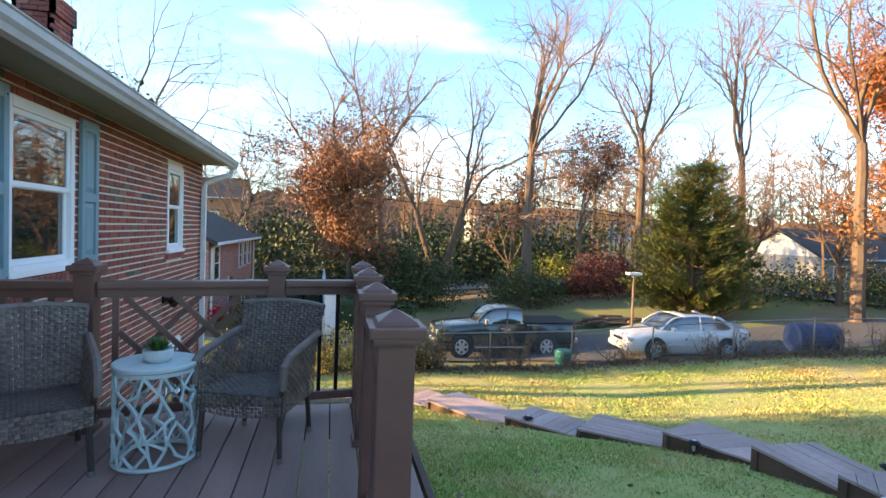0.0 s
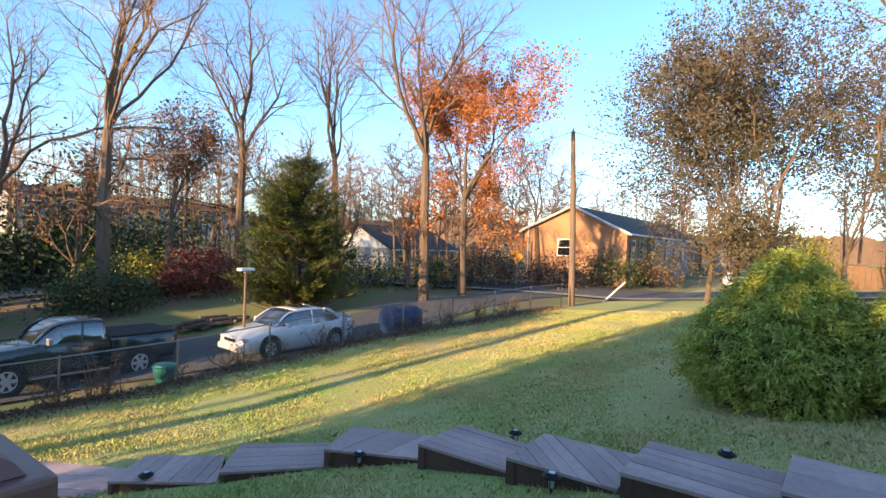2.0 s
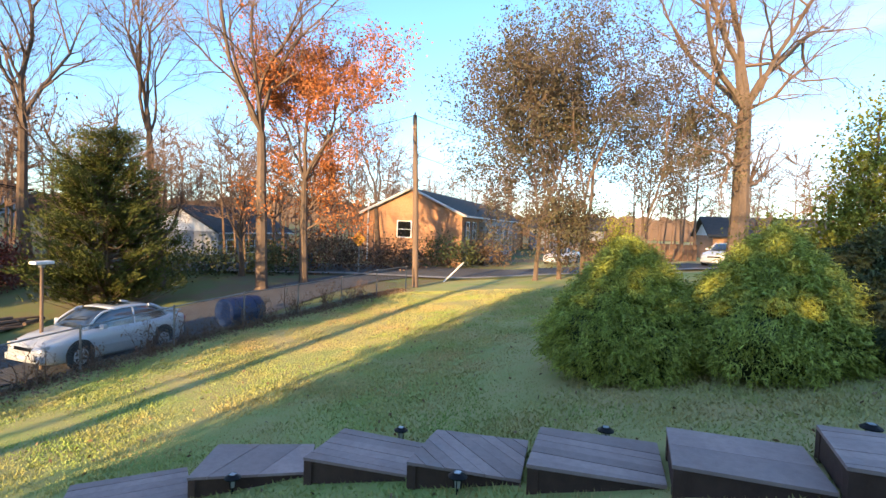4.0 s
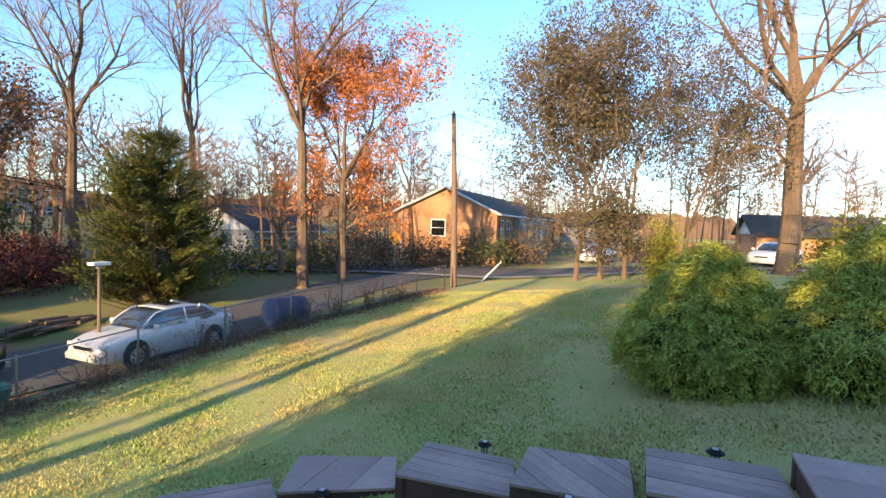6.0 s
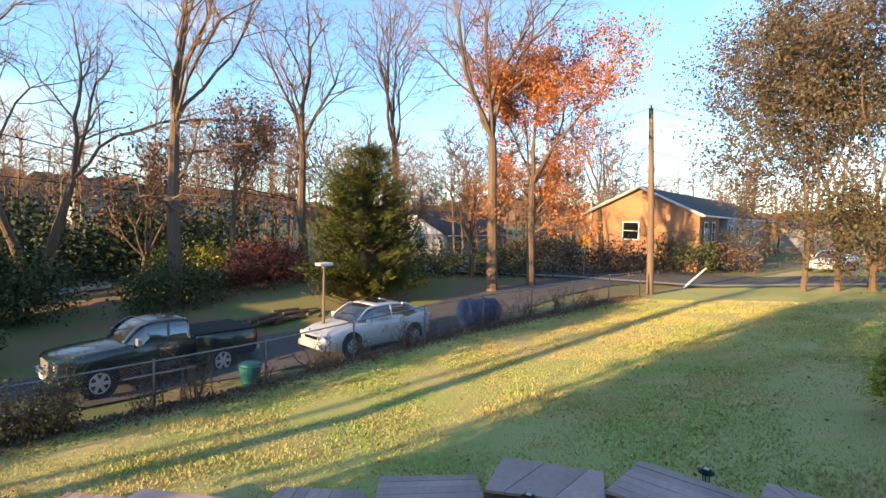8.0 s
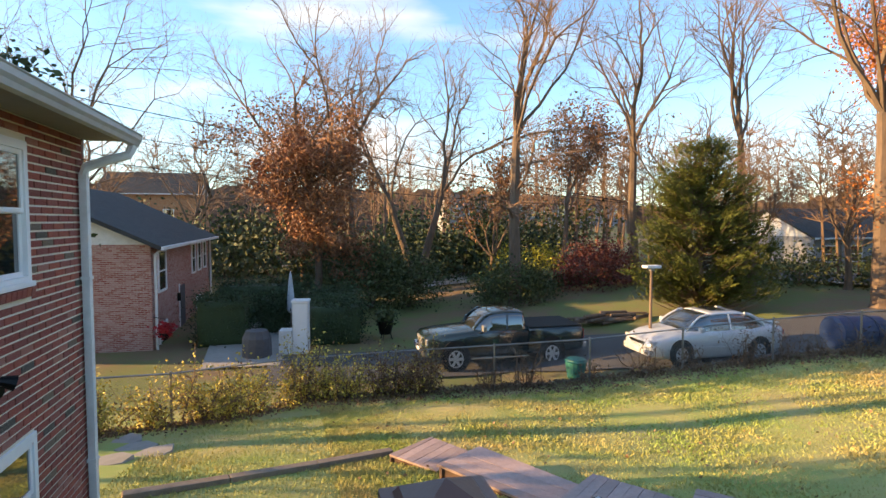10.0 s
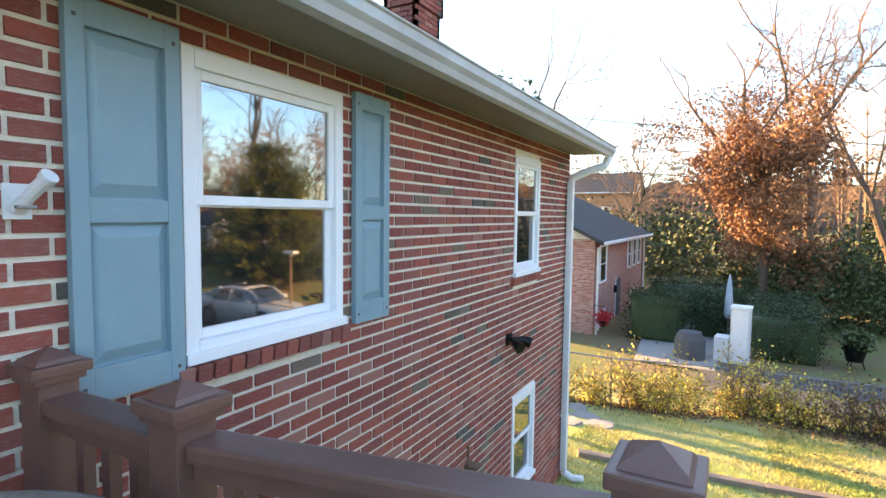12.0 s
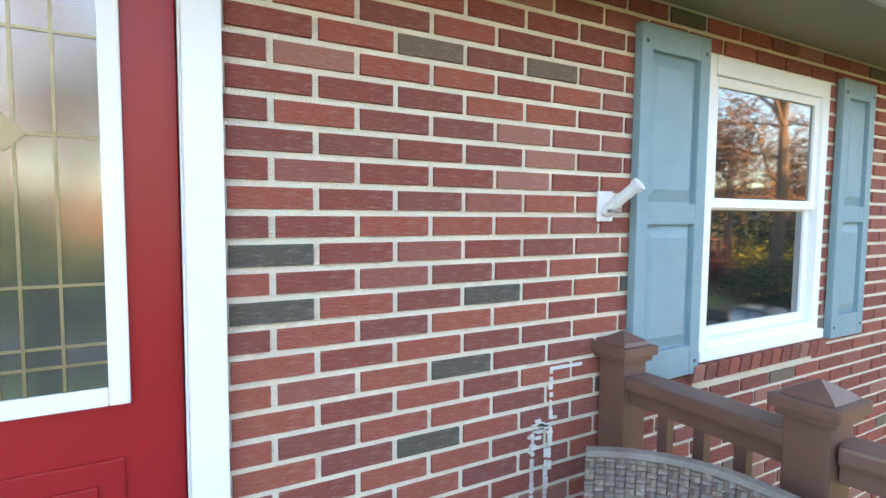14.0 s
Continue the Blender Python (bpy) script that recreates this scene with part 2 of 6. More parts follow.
M_PAINTW = mat("old_white_paint_marks", (0.72, 0.70, 0.68), 0.9, (0.5, 0.45, 0.42), 40)
M_GOLDM = mat("dull_brass_came", (0.34, 0.28, 0.17), 0.4, metal=0.7)
M_LEADG = dark_glass_mat("leaded_glass", (0.05, 0.06, 0.06), 0.9, 0.12)
M_SOLAR = mat("solar_cell", (0.55, 0.6, 0.65), 0.2)
M_GREYB = mat("grey_band", (0.10, 0.10, 0.11), 0.9)


# ---- building blocks ----
def mesh(name, verts, faces, material=None, smooth=False):
    me = bpy.data.meshes.new(name)
    me.from_pydata([tuple(v) for v in verts], [], faces)
    if material:
        me.materials.append(material)
    if smooth:
        me.shade_smooth()
    me.update()
    return me


def part(name, bm, material, parent=None, label="", smooth=False):
    """Links a bmesh (or a ready mesh) as one object under a thing or a part."""
    if isinstance(bm, bmesh.types.BMesh):
        me = bpy.data.meshes.new(name)
        bmesh.ops.recalc_face_normals(bm, faces=bm.faces)
        bm.to_mesh(me)
        bm.free()
        me.materials.append(material)
        if smooth:
            me.shade_smooth()
    else:
        me = bm
        if material and not me.materials:
            me.materials.append(material)
    ob = new(name, me)
    if parent is not None:
        ob.parent = parent
    if label:
        ob["label"] = label
    return ob


def thing(name, at, label, category, group="", kind="", rz=0.0):
    ob = new(name)
    ob.empty_display_size = 0.1
    ob.matrix_basis = pose(at[0], at[1], at[2], 0, 0, rz)
    return tagged(ob, label, category, group, kind)


def box(lo, hi, bevel=0.0, bm=None, m=None):
    own = bmesh.new()
    bmesh.ops.create_cube(own, size=1.0)
    c = [(a + b) / 2 for a, b in zip(lo, hi)]
    s = [max(1e-4, b - a) for a, b in zip(lo, hi)]
    for v in own.verts:
        v.co = Vector((c[0] + v.co.x * s[0], c[1] + v.co.y * s[1], c[2] + v.co.z * s[2]))
    if bevel:
        bmesh.ops.bevel(own, geom=own.edges[:], offset=min(bevel, min(s) * 0.45), segments=2, affect="EDGES", profile=0.7)
    if m is not None:
        own.transform(m)
    if bm is None:
        return own
    tmp = bpy.data.meshes.new("t")
    own.to_mesh(tmp)
    own.free()
    bm.from_mesh(tmp)
    bpy.data.meshes.remove(tmp)
    return bm


def lathe(profile, n=24, bm=None, at=(0, 0, 0)):
    bm = bm or bmesh.new()
    rings = [[bm.verts.new((at[0] + r * math.cos(2 * math.pi * k / n), at[1] + r * math.sin(2 * math.pi * k / n), at[2] + z)) for k in range(n)]
             for r, z in profile]
    for a, b in zip(rings, rings[1:]):
        for k in range(n):
            bm.faces.new((a[k], a[(k + 1) % n], b[(k + 1) % n], b[k]))
    bm.faces.new(rings[0][::-1])
    bm.faces.new(rings[-1])
    return bm


def tube(points, radii, n=6, bm=None, cap=True):
    """A tube along points with a radius at each."""
    bm = bm or bmesh.new()
    rings = []
    for k, p in enumerate(points):
        p = Vector(p)
        d = (Vector(points[min(k + 1, len(points) - 1)]) - Vector(points[max(k - 1, 0)])).normalized()
        u = d.orthogonal().normalized() if abs(d.z) < 0.99 else Vector((1, 0, 0))
        if abs(d.z) < 0.99:
            u = d.cross(Vector((0, 0, 1))).normalized()
        v = d.cross(u)
        r = radii[k] if isinstance(radii, (list, tuple)) else radii
        rings.append([bm.verts.new(p + r * (u * math.cos(2 * math.pi * j / n) + v * math.sin(2 * math.pi * j / n))) for j in range(n)])
    for a, b in zip(rings, rings[1:]):
        for j in range(n):
            bm.faces.new((a[j], a[(j + 1) % n], b[(j + 1) % n], b[j]))
    if cap:
        bm.faces.new(rings[0][::-1])
        bm.faces.new(rings[-1])
    return bm


# ---- ground ----
def fence_line(x):
    return 14.6 - 0.19 * x


def fence_y(x):
    """The fence bends towards the house below its corner."""
    return fence_line(x) if x > 2 else 14.22 - 0.6 * (2 - x)


def smooth(f):
    f = min(1.0, max(0.0, f))
    return f * f * (3 - 2 * f)


def lip(x, y):
    """The lawn levels off above the driveway before it drops at the fence."""
    amount = float(np.interp(x, (0, 2.5, 7.7, 16, 21, 25), (0, 0.15, 0.45, 0.36, 0.09, 0)))
    if amount == 0 or y < 6:
        return 0.0
    fy = fence_y(x)
    return amount * smooth((y - 6) / (fy - 6)) * (1 - smooth((y - fy - 0.15) / 1.3))


def ground_z(x, y):
    s = 0.2 - 0.1 * min(1, max(0, (x - 8) / 17))
    yl = min(fence_line(x) - 0.5, max(-6, y))
    z = -0.62 - 0.05 * min(9, max(-5, x)) - s * yl
    far = max(0.0, math.hypot(x - 5, y - 10) - 55)
    z += 0.03 * min(far, 80) if y > 20 else 0.0
    return z + lip(x, y)


def grid_axis(parts):
    out = []
    for a, b, s in parts:
        out += list(np.arange(a, b, s))
    return out + [parts[-1][1]]


def ground_material():
    """Turf above the fence, thin grass under fallen leaves in the yards below it."""
    m = mat("lawn_soil", (0.24, 0.33, 0.085), 0.95, (0.46, 0.35, 0.17), 0.6, 0.6, 55)
    n, l = m.node_tree.nodes, m.node_tree.links
    b = n["Principled BSDF"]
    turf = b.inputs["Base Color"].links[0].from_socket
    tc = n.new("ShaderNodeTexCoord")
    xyz = n.new("ShaderNodeSeparateXYZ")
    l.new(tc.outputs["Object"], xyz.inputs["Vector"])
    past = n.new("ShaderNodeMath")
    past.operation = "MULTIPLY_ADD"
    past.inputs[1].default_value = 0.19
    l.new(xyz.outputs["X"], past.inputs[0])
    l.new(xyz.outputs["Y"], past.inputs[2])
    edge = n.new("ShaderNodeMapRange")
    edge.inputs["From Min"].default_value, edge.inputs["From Max"].default_value = 13.9, 15.2
    l.new(past.outputs[0], edge.inputs["Value"])
    patch = n.new("ShaderNodeTexNoise")
    patch.inputs["Scale"].default_value, patch.inputs["Detail"].default_value, patch.inputs["Roughness"].default_value = 0.22, 8, 0.7
    l.new(tc.outputs["Object"], patch.inputs["Vector"])
    ramp = n.new("ShaderNodeValToRGB")
    e = ramp.color_ramp.elements
    e[0].position, e[0].color = 0.42, (0.185, 0.125, 0.070, 1)
    e[1].position, e[1].color = 0.58, (0.135, 0.165, 0.048, 1)
    l.new(patch.outputs["Fac"], ramp.inputs["Fac"])
    mx = n.new("ShaderNodeMixRGB")
    l.new(edge.outputs["Result"], mx.inputs["Fac"])
    l.new(turf, mx.inputs["Color1"])
    l.new(ramp.outputs["Color"], mx.inputs["Color2"])
    l.new(mx.outputs["Color"], b.inputs["Base Color"])
    return m


gx = grid_axis([(-600, -60, 60), (-60, -14, 4), (-14, 34, 0.5), (34, 80, 4), (80, 800, 60)])
gy = grid_axis([(-500, -60, 60), (-60, -10, 5), (-10, 24, 0.5), (24, 80, 3), (80, 900, 60)])
gv = []
for yy in gy:
    for xx in gx:
        zz = ground_z(xx, yy) + 0.03 * noise.noise(Vector((xx * 0.5, yy * 0.5, 0))) + 0.015 * noise.noise(Vector((xx * 1.7, yy * 1.7, 3)))
        gv.append((xx, yy, zz))
W = len(gx)
gf = [(j * W + i, j * W + i + 1, (j + 1) * W + i + 1, (j + 1) * W + i) for j in range(len(gy) - 1) for i in range(W - 1)]
ground = tagged(new("ground", mesh("ground", gv, gf, ground_material(), True)), "sloping autumn lawn of green and tan grass", "lawn", kind="structure")

# ---- the brick house ----
CORNER_Y, Y0 = 6.27, -9.0          # wall runs along y, face at x = 0
L_BR, C_BR = 0.2110, 0.0677
Z_TOP = 2.14
OPEN = [(1.15, 2.04, 0.83, 1.975), (4.46, 5.15, 0.83, 1.93), (4.50, 5.13, -1.30, -0.34), (-1.62, -0.62, 0.0, 2.06)]   # y0, y1, z0, z1


def wall_backing():
    """The wall behind the brick faces, 0.2 m thick, with real openings, as one grid of cells."""
    ys = sorted({Y0, CORNER_Y, *[o[0] for o in OPEN], *[o[1] for o in OPEN]})
    zs = sorted({-3.0, 2.3, *[o[2] for o in OPEN], *[o[3] for o in OPEN]})
    solid = {}
    for a in range(len(ys) - 1):
        for b in range(len(zs) - 1):
            y, z = (ys[a] + ys[a + 1]) / 2, (zs[b] + zs[b + 1]) / 2
            solid[a, b] = not any(o[0] < y < o[1] and o[2] < z < o[3] for o in OPEN)
    bm = bmesh.new()
    x1, x0 = -0.007, -0.21

    def quad(*p):
        bm.faces.new([bm.verts.new(q) for q in p])
    for (a, b), s in solid.items():
        if not s:
            continue
        y0, y1, z0, z1 = ys[a], ys[a + 1], zs[b], zs[b + 1]
        quad((x1, y0, z0), (x1, y1, z0), (x1, y1, z1), (x1, y0, z1))
        quad((x0, y0, z0), (x0, y0, z1), (x0, y1, z1), (x0, y1, z0))
        for da, db, p in ((-1, 0, ((x1, y0, z0), (x1, y0, z1), (x0, y0, z1), (x0, y0, z0))), (1, 0, ((x1, y1, z0), (x0, y1, z0), (x0, y1, z1), (x1, y1, z1))),
                          (0, -1, ((x1, y0, z0), (x0, y0, z0), (x0, y1, z0), (x1, y1, z0))), (0, 1, ((x1, y0, z1), (x1, y1, z1), (x0, y1, z1), (x0, y0, z1)))):
            if not solid.get((a + da, b + db), False):
                quad(*p)
    return bm


bm = wall_backing()
bmesh.ops.remove_doubles(bm, verts=bm.verts, dist=1e-5)
wall_east = tagged(part("wall_east", bm, M_MORTAR), "red brick house wall with pale mortar joints", "wall", kind="structure")
bm = box((-9.0, CORNER_Y - 0.2, -3.6), (-0.212, CORNER_Y, 2.3))
wall_north = tagged(part("wall_north", bm, M_BRICKS), "plain red brick gable wall of the house", "wall", kind="structure")
bm = box((-9.0, Y0, -3.0), (-0.212, Y0 + 0.2, 2.3))
tagged(part("wall_south", bm, M_BRICKS), "plain red brick end wall of the house", "wall", kind="structure")
bm = box((-9.2, Y0, -3.0), (-9.0, CORNER_Y, 2.3))
tagged(part("wall_west", bm, M_BRICKS), "plain red brick back wall of the house", "wall", kind="structure")
# floor in near black, standing for the lack of light indoors
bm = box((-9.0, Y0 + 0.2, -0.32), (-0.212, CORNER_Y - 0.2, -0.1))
tagged(part("floor_inside", bm, M_DARK), "unseen floor inside the house, coloured black as unlit", "floor", kind="structure")

# roof, soffit, gutter
house_roof = thing("house_roof", (0, 0, 0), "dark shingle roof over the brick house", "roof", kind="structure")
rv = [(0.40, Y0 - 0.4, 2.20), (0.40, CORNER_Y + 0.12, 2.20), (-4.6, CORNER_Y + 0.12, 3.95), (-4.6, Y0 - 0.4, 3.95), (-9.6, CORNER_Y + 0.12, 2.20), (-9.6, Y0 - 0.4, 2.20)]
rv += [(x, y, z - 0.10) for x, y, z in rv]
rf = [(0, 1, 2, 3), (3, 2, 4, 5), (6, 9, 8, 7), (9, 11, 10, 8), (0, 6, 7, 1), (1, 7, 8, 2), (2, 8, 10, 4), (3, 9, 6, 0), (5, 11, 9, 3), (4, 10, 11, 5)]
part("shingles", mesh("shingles", rv, rf, M_ROOF), M_ROOF, house_roof)
part("gable_board", mesh("gable_board", [(-0.2, CORNER_Y - 0.1, 2.25), (-9.0, CORNER_Y - 0.1, 2.25), (-4.6, CORNER_Y - 0.1, 3.85)], [(0, 1, 2)], M_WHITEP), M_WHITEP, house_roof)
part("soffit", box((0.004, Y0 - 0.3, 2.115), (0.40, CORNER_Y + 0.10, 2.14)), M_SOFFIT, house_roof, "brown-grey painted soffit")
part("fascia", box((0.385, Y0 - 0.3, 2.10), (0.405, CORNER_Y + 0.11, 2.205)), M_WHITEP, house_roof)
gut = bmesh.new()
prof = [(0.408, 2.185), (0.408, 2.075), (0.44, 2.062), (0.475, 2.075), (0.485, 2.11), (0.505, 2.135), (0.505, 2.178), (0.515, 2.185), (0.515, 2.192),
        (0.495, 2.192), (0.495, 2.14), (0.472, 2.11), (0.465, 2.085), (0.44, 2.075), (0.418, 2.085), (0.418, 2.185)]
ends = [[gut.verts.new((x, y, z)) for x, z in prof] for y in (Y0 - 0.3, CORNER_Y + 0.12)]
for k in range(len(prof)):
    gut.faces.new((ends[0][k], ends[0][(k + 1) % len(prof)], ends[1][(k + 1) % len(prof)], ends[1][k]))
gut.faces.new([gut.verts.new((x, CORNER_Y + 0.121, z)) for x, z in prof[:9]])
gutter = tagged(part("gutter", gut, M_GUTTER), "pale grey metal gutter along the eave", "gutter")
dsp = thing("downspout", (0.05, CORNER_Y - 0.12, -1.85), "white metal downspout at the house corner", "downspout")
part("pipe", box((-0.035, -0.04, 0.12), (0.035, 0.04, 3.62), 0.012), M_WHITEP, dsp)
part("upper_elbow", tube([(0, 0, 3.60), (0.02, 0.0, 3.68), (0.20, 0.04, 3.76), (0.36, 0.10, 3.82), (0.40, 0.12, 3.92)], 0.045, 8), M_WHITEP, dsp)
part("lower_elbow", tube([(0, 0, 0.18), (0.01, 0.0, 0.10), (0.10, 0.04, 0.03), (0.22, 0.10, 0.02)], 0.045, 8), M_WHITEP, dsp)
for z in (0.8, 2.6):
    part("strap", box((-0.045, -0.048, z), (0.042, 0.048, z + 0.03)), M_WHITEP, dsp)

chim = thing("chimney", (-2.05, 5.98, 2.72), "brown brick chimney on the house roof", "chimney")
rows = 23
part("core", box((-0.17, -0.25, -0.3), (0.17, 0.25, 23 * 0.0677 + 0.03)), M_MORTAR, chim)
for r in range(rows):
    z0 = r * 0.0677
    g = 0.035 if r >= rows - 4 else 0.0
    bb = bmesh.new()
    for side in range(4):
        half, other = (0.30, 0.22) if side % 2 else (0.22, 0.30)
        off = 0.105 * (r % 2)
        y = -half - g + (off - 0.211 if off else 0)
        while y < half + g - 0.02:
            a, b = max(-half - g, y), min(half + g, y + 0.2)
            if b - a > 0.03:
                m = Matrix.Rotation(side * math.pi / 2, 4, "Z")
                box((a, -other - g, z0 + 0.01), (b, -other - g + 0.06, z0 + 0.0677), 0, bb, m)
            y += 0.211
    part("brick_course", bb, M_BRICKS, chim)


def sash_window(name, y0, y1, z0, z1, label):
    w = tagged(thing(name, (0, y0, z0), label, "window"), kind="structure")
    h, wd = z1 - z0, y1 - y0
    fr = 0.055
    bm = bmesh.new()
    box((-0.06, 0, 0), (0.012, fr, h), 0.004, bm)
    box((-0.06, wd - fr, 0), (0.012, wd, h), 0.004, bm)
    box((-0.06, fr, h - 0.07), (0.014, wd - fr, h), 0.004, bm)
    box((-0.06, fr, 0), (0.014, wd - fr, 0.06), 0.004, bm)
    part("window_frame", bm, M_WHITE, w)
    part("window_sill", box((-0.05, -0.01, -0.02), (0.035, wd + 0.01, 0.022), 0.005), M_WHITE, w)
    mid = h * 0.5
    for nm, za, zb, x in (("upper_sash", mid, h - 0.07, -0.028), ("lower_sash", 0.06, mid + 0.03, -0.048)):
        bm = bmesh.new()
        e = 0.038
        box((x, fr, za), (x + 0.025, fr + e, zb), 0.003, bm)
        box((x, wd - fr - e, za), (x + 0.025, wd - fr, zb), 0.003, bm)
        box((x, fr + e, za), (x + 0.025, wd - fr - e, za + e), 0.003, bm)
        box((x, fr + e, zb - e), (x + 0.025, wd - fr - e, zb), 0.003, bm)
        s = part(nm, bm, M_WHITE, w)
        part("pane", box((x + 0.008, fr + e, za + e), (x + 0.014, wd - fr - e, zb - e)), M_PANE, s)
    return w


def shutter(name, y0, y1, z0, z1):
    s = thing(name, (0.0, y0, z0), "blue-grey raised-panel shutter screwed to the brick wall", "shutter", "window shutters")
    h, wd = z1 - z0, y1 - y0
    st = 0.055
    bm = bmesh.new()
    box((0.004, 0, 0), (0.036, st, h), 0.004, bm)
    box((0.004, wd - st, 0), (0.036, wd, h), 0.004, bm)
    for a, b in ((0, 0.11), (h * 0.455, h * 0.455 + 0.075), (h - 0.085, h)):
        box((0.004, st, a), (0.035, wd - st, b), 0.003, bm)
    part("frame", bm, M_SHUT, s)
    for a, b in ((0.11, h * 0.455), (h * 0.455 + 0.075, h - 0.085)):
        bm = bmesh.new()
        box((0.003, st, a), (0.014, wd - st, b), 0, bm)
        i = 0.028
        lo = [(0.014, st + 0.006, a + 0.006), (0.014, wd - st - 0.006, a + 0.006), (0.014, wd - st - 0.006, b - 0.006), (0.014, st + 0.006, b - 0.006)]
        hi = [(0.03, st + i + 0.006, a + i + 0.02), (0.03, wd - st - i - 0.006, a + i + 0.02), (0.03, wd - st - i - 0.006, b - i - 0.02), (0.03, st + i + 0.006, b - i - 0.02)]
        lv, hv = [bm.verts.new(p) for p in lo], [bm.verts.new(p) for p in hi]
        for k in range(4):
            bm.faces.new((lv[k], lv[(k + 1) % 4], hv[(k + 1) % 4], hv[k]))
        bm.faces.new(hv)
        part("panel", bm, M_SHUT, s)
    for yy in (0.025, wd - 0.025):
        for zz in (0.05, h - 0.06):
            part("screw_cap", box((0.035, yy - 0.006, zz - 0.006), (0.039, yy + 0.006, zz + 0.006), 0.002), M_GREYB, s)
    return s


sash_window("window_1", 1.15, 2.04, 0.83, 1.975, "white vinyl double-hung window reflecting bare trees")
sash_window("window_2", 4.46, 5.15, 0.83, 1.93, "narrow white double-hung window in brick wall")
sash_window("window_3", 4.50, 5.13, -1.30, -0.34, "white basement window low in brick wall")
shutter("shutter", 0.765, 1.13, 0.775, 2.015)
shutter("shutter", 2.115, 2.42, 0.795, 2.005)
# rowlock brick sills
for y0, y1, z in ((1.10, 2.12, 0.815), (4.40, 5.2, 0.815), (4.45, 5.18, -1.32)):
    sill = thing("brick_sill", (0, y0, z), "sloping row of header bricks under a window", "window sill", kind="structure")
    n = int((y1 - y0) / 0.075)
    me = None
    for k in range(n):
        if me is None:
            bb = box((-0.02, 0.004, -0.075), (0.045, 0.068, -0.008), 0.004)
            me = bpy.data.meshes.new("sill_brick")
            bb.to_mesh(me)
            bb.free()
            me.materials.append(M_BRICK)
        o = part("brick", me, None, sill)
        o.matrix_basis = pose(0, k * 0.075, 0, 0, 8, 0)

# flood lamp, flag holder, wall box
fl = thing("flood_lamp", (0.0, 4.36, 0.26), "black twin flood lamp on the brick wall", "lamp")
part("base", box((0.0, -0.05, -0.05), (0.03, 0.05, 0.05), 0.008), M_BLACK, fl)
for s in (-1, 1):
    part("lamp_head", tube([(0.03, 0, 0), (0.08, s * 0.05, 0.0), (0.10, s * 0.08, -0.01), (0.17, s * 0.12, -0.04)], [0.015, 0.02, 0.035, 0.055], 12), M_BLACK, fl)
fh = thing("flag_bracket", (0.0, 0.645, 1.40), "white metal flagpole bracket screwed to the brick", "bracket")
part("plate", box((0.001, -0.035, -0.05), (0.008, 0.035, 0.05), 0.003), M_WHITEP, fh)
part("socket", tube([(0.008, 0.0, -0.02), (0.05, 0.01, 0.015), (0.11, 0.03, 0.065)], [0.022, 0.019, 0.019], 12), M_WHITEP, fh)
part("rim", tube([(0.104, 0.028, 0.060), (0.118, 0.033, 0.072)], [0.024, 0.024], 12), M_WHITEP, fh)
part("wing_nut", box((0.035, -0.02, -0.02), (0.05, 0.03, -0.01), 0.003), M_STEEL, fh)
ob = thing("outlet_box", (0.0, 3.55, -0.62), "small brown outlet box on the brick wall", "outlet")
part("box", box((0, -0.05, -0.06), (0.06, 0.05, 0.06), 0.006), M_FENCEW, ob)
part("lid", box((0.05, -0.055, 0.05), (0.12, 0.055, 0.058), 0.002), M_FENCEW, ob)
part("pipe", tube([(0.03, -0.04, 0.06), (0.03, -0.04, 0.22)], 0.012, 8), M_FENCEW, ob)

# the red front door with its leaded glass
door = tagged(thing("door_1", (0, -1.60, 0.02), "red entry door with leaded glass and white trim", "door"), kind="structure")
part("door_slab", box((-0.075, 0.02, 0.0), (-0.03, 0.979, 2.02), 0.003), M_RED, door)
bm = bmesh.new()
for lo, hi in (((-0.2, -0.02, -0.02), (0.004, 0.0, 2.04)), ((-0.2, 0.98, -0.02), (0.004, 1.0, 2.04)), ((-0.2, 0.0, 2.02), (0.004, 0.98, 2.04))):
    box(lo, hi, 0.002, bm)
part("jamb", bm, M_WHITEP, door)
for nm, lo, hi in (("trim_side", (0.002, 0.985, -0.02), (0.03, 1.065, 2.11)), ("trim_side", (0.002, -0.085, -0.02), (0.03, -0.005, 2.11)), ("trim_head", (0.002, -0.005, 2.03), (0.03, 0.985, 2.11))):
    part(nm, box(lo, hi, 0.006), M_WHITE, door)
gy0, gy1, gz0, gz1 = 0.16, 0.835, 0.98, 1.92
bm = bmesh.new()
e = 0.04
for lo, hi in (((-0.032, gy0 - e, gz0 - e), (-0.016, gy0, gz1 + e)), ((-0.032, gy1, gz0 - e), (-0.016, gy1 + e, gz1 + e)),
               ((-0.032, gy0, gz0 - e), (-0.016, gy1, gz0)), ((-0.032, gy0, gz1), (-0.016, gy1, gz1 + e))):
    box(lo, hi, 0.006, bm)
lite = part("glass_frame", bm, M_WHITE, door, "white frame round the leaded glass")
part("pane", box((-0.028, gy0, gz0), (-0.022, gy1, gz1)), M_LEADG, lite)
for y in (0.30, 0.34, 0.655, 0.695, 0.76):
    part("came", box((-0.0215, y - 0.003, gz0), (-0.019, y + 0.003, gz1)), M_GOLDM, lite)
for z in (1.035, 1.075, 1.20, 1.50, 1.70, 1.80, 1.86):
    part("came", box((-0.0215, gy0, z - 0.003), (-0.0185, gy1, z + 0.003)), M_GOLDM, lite)
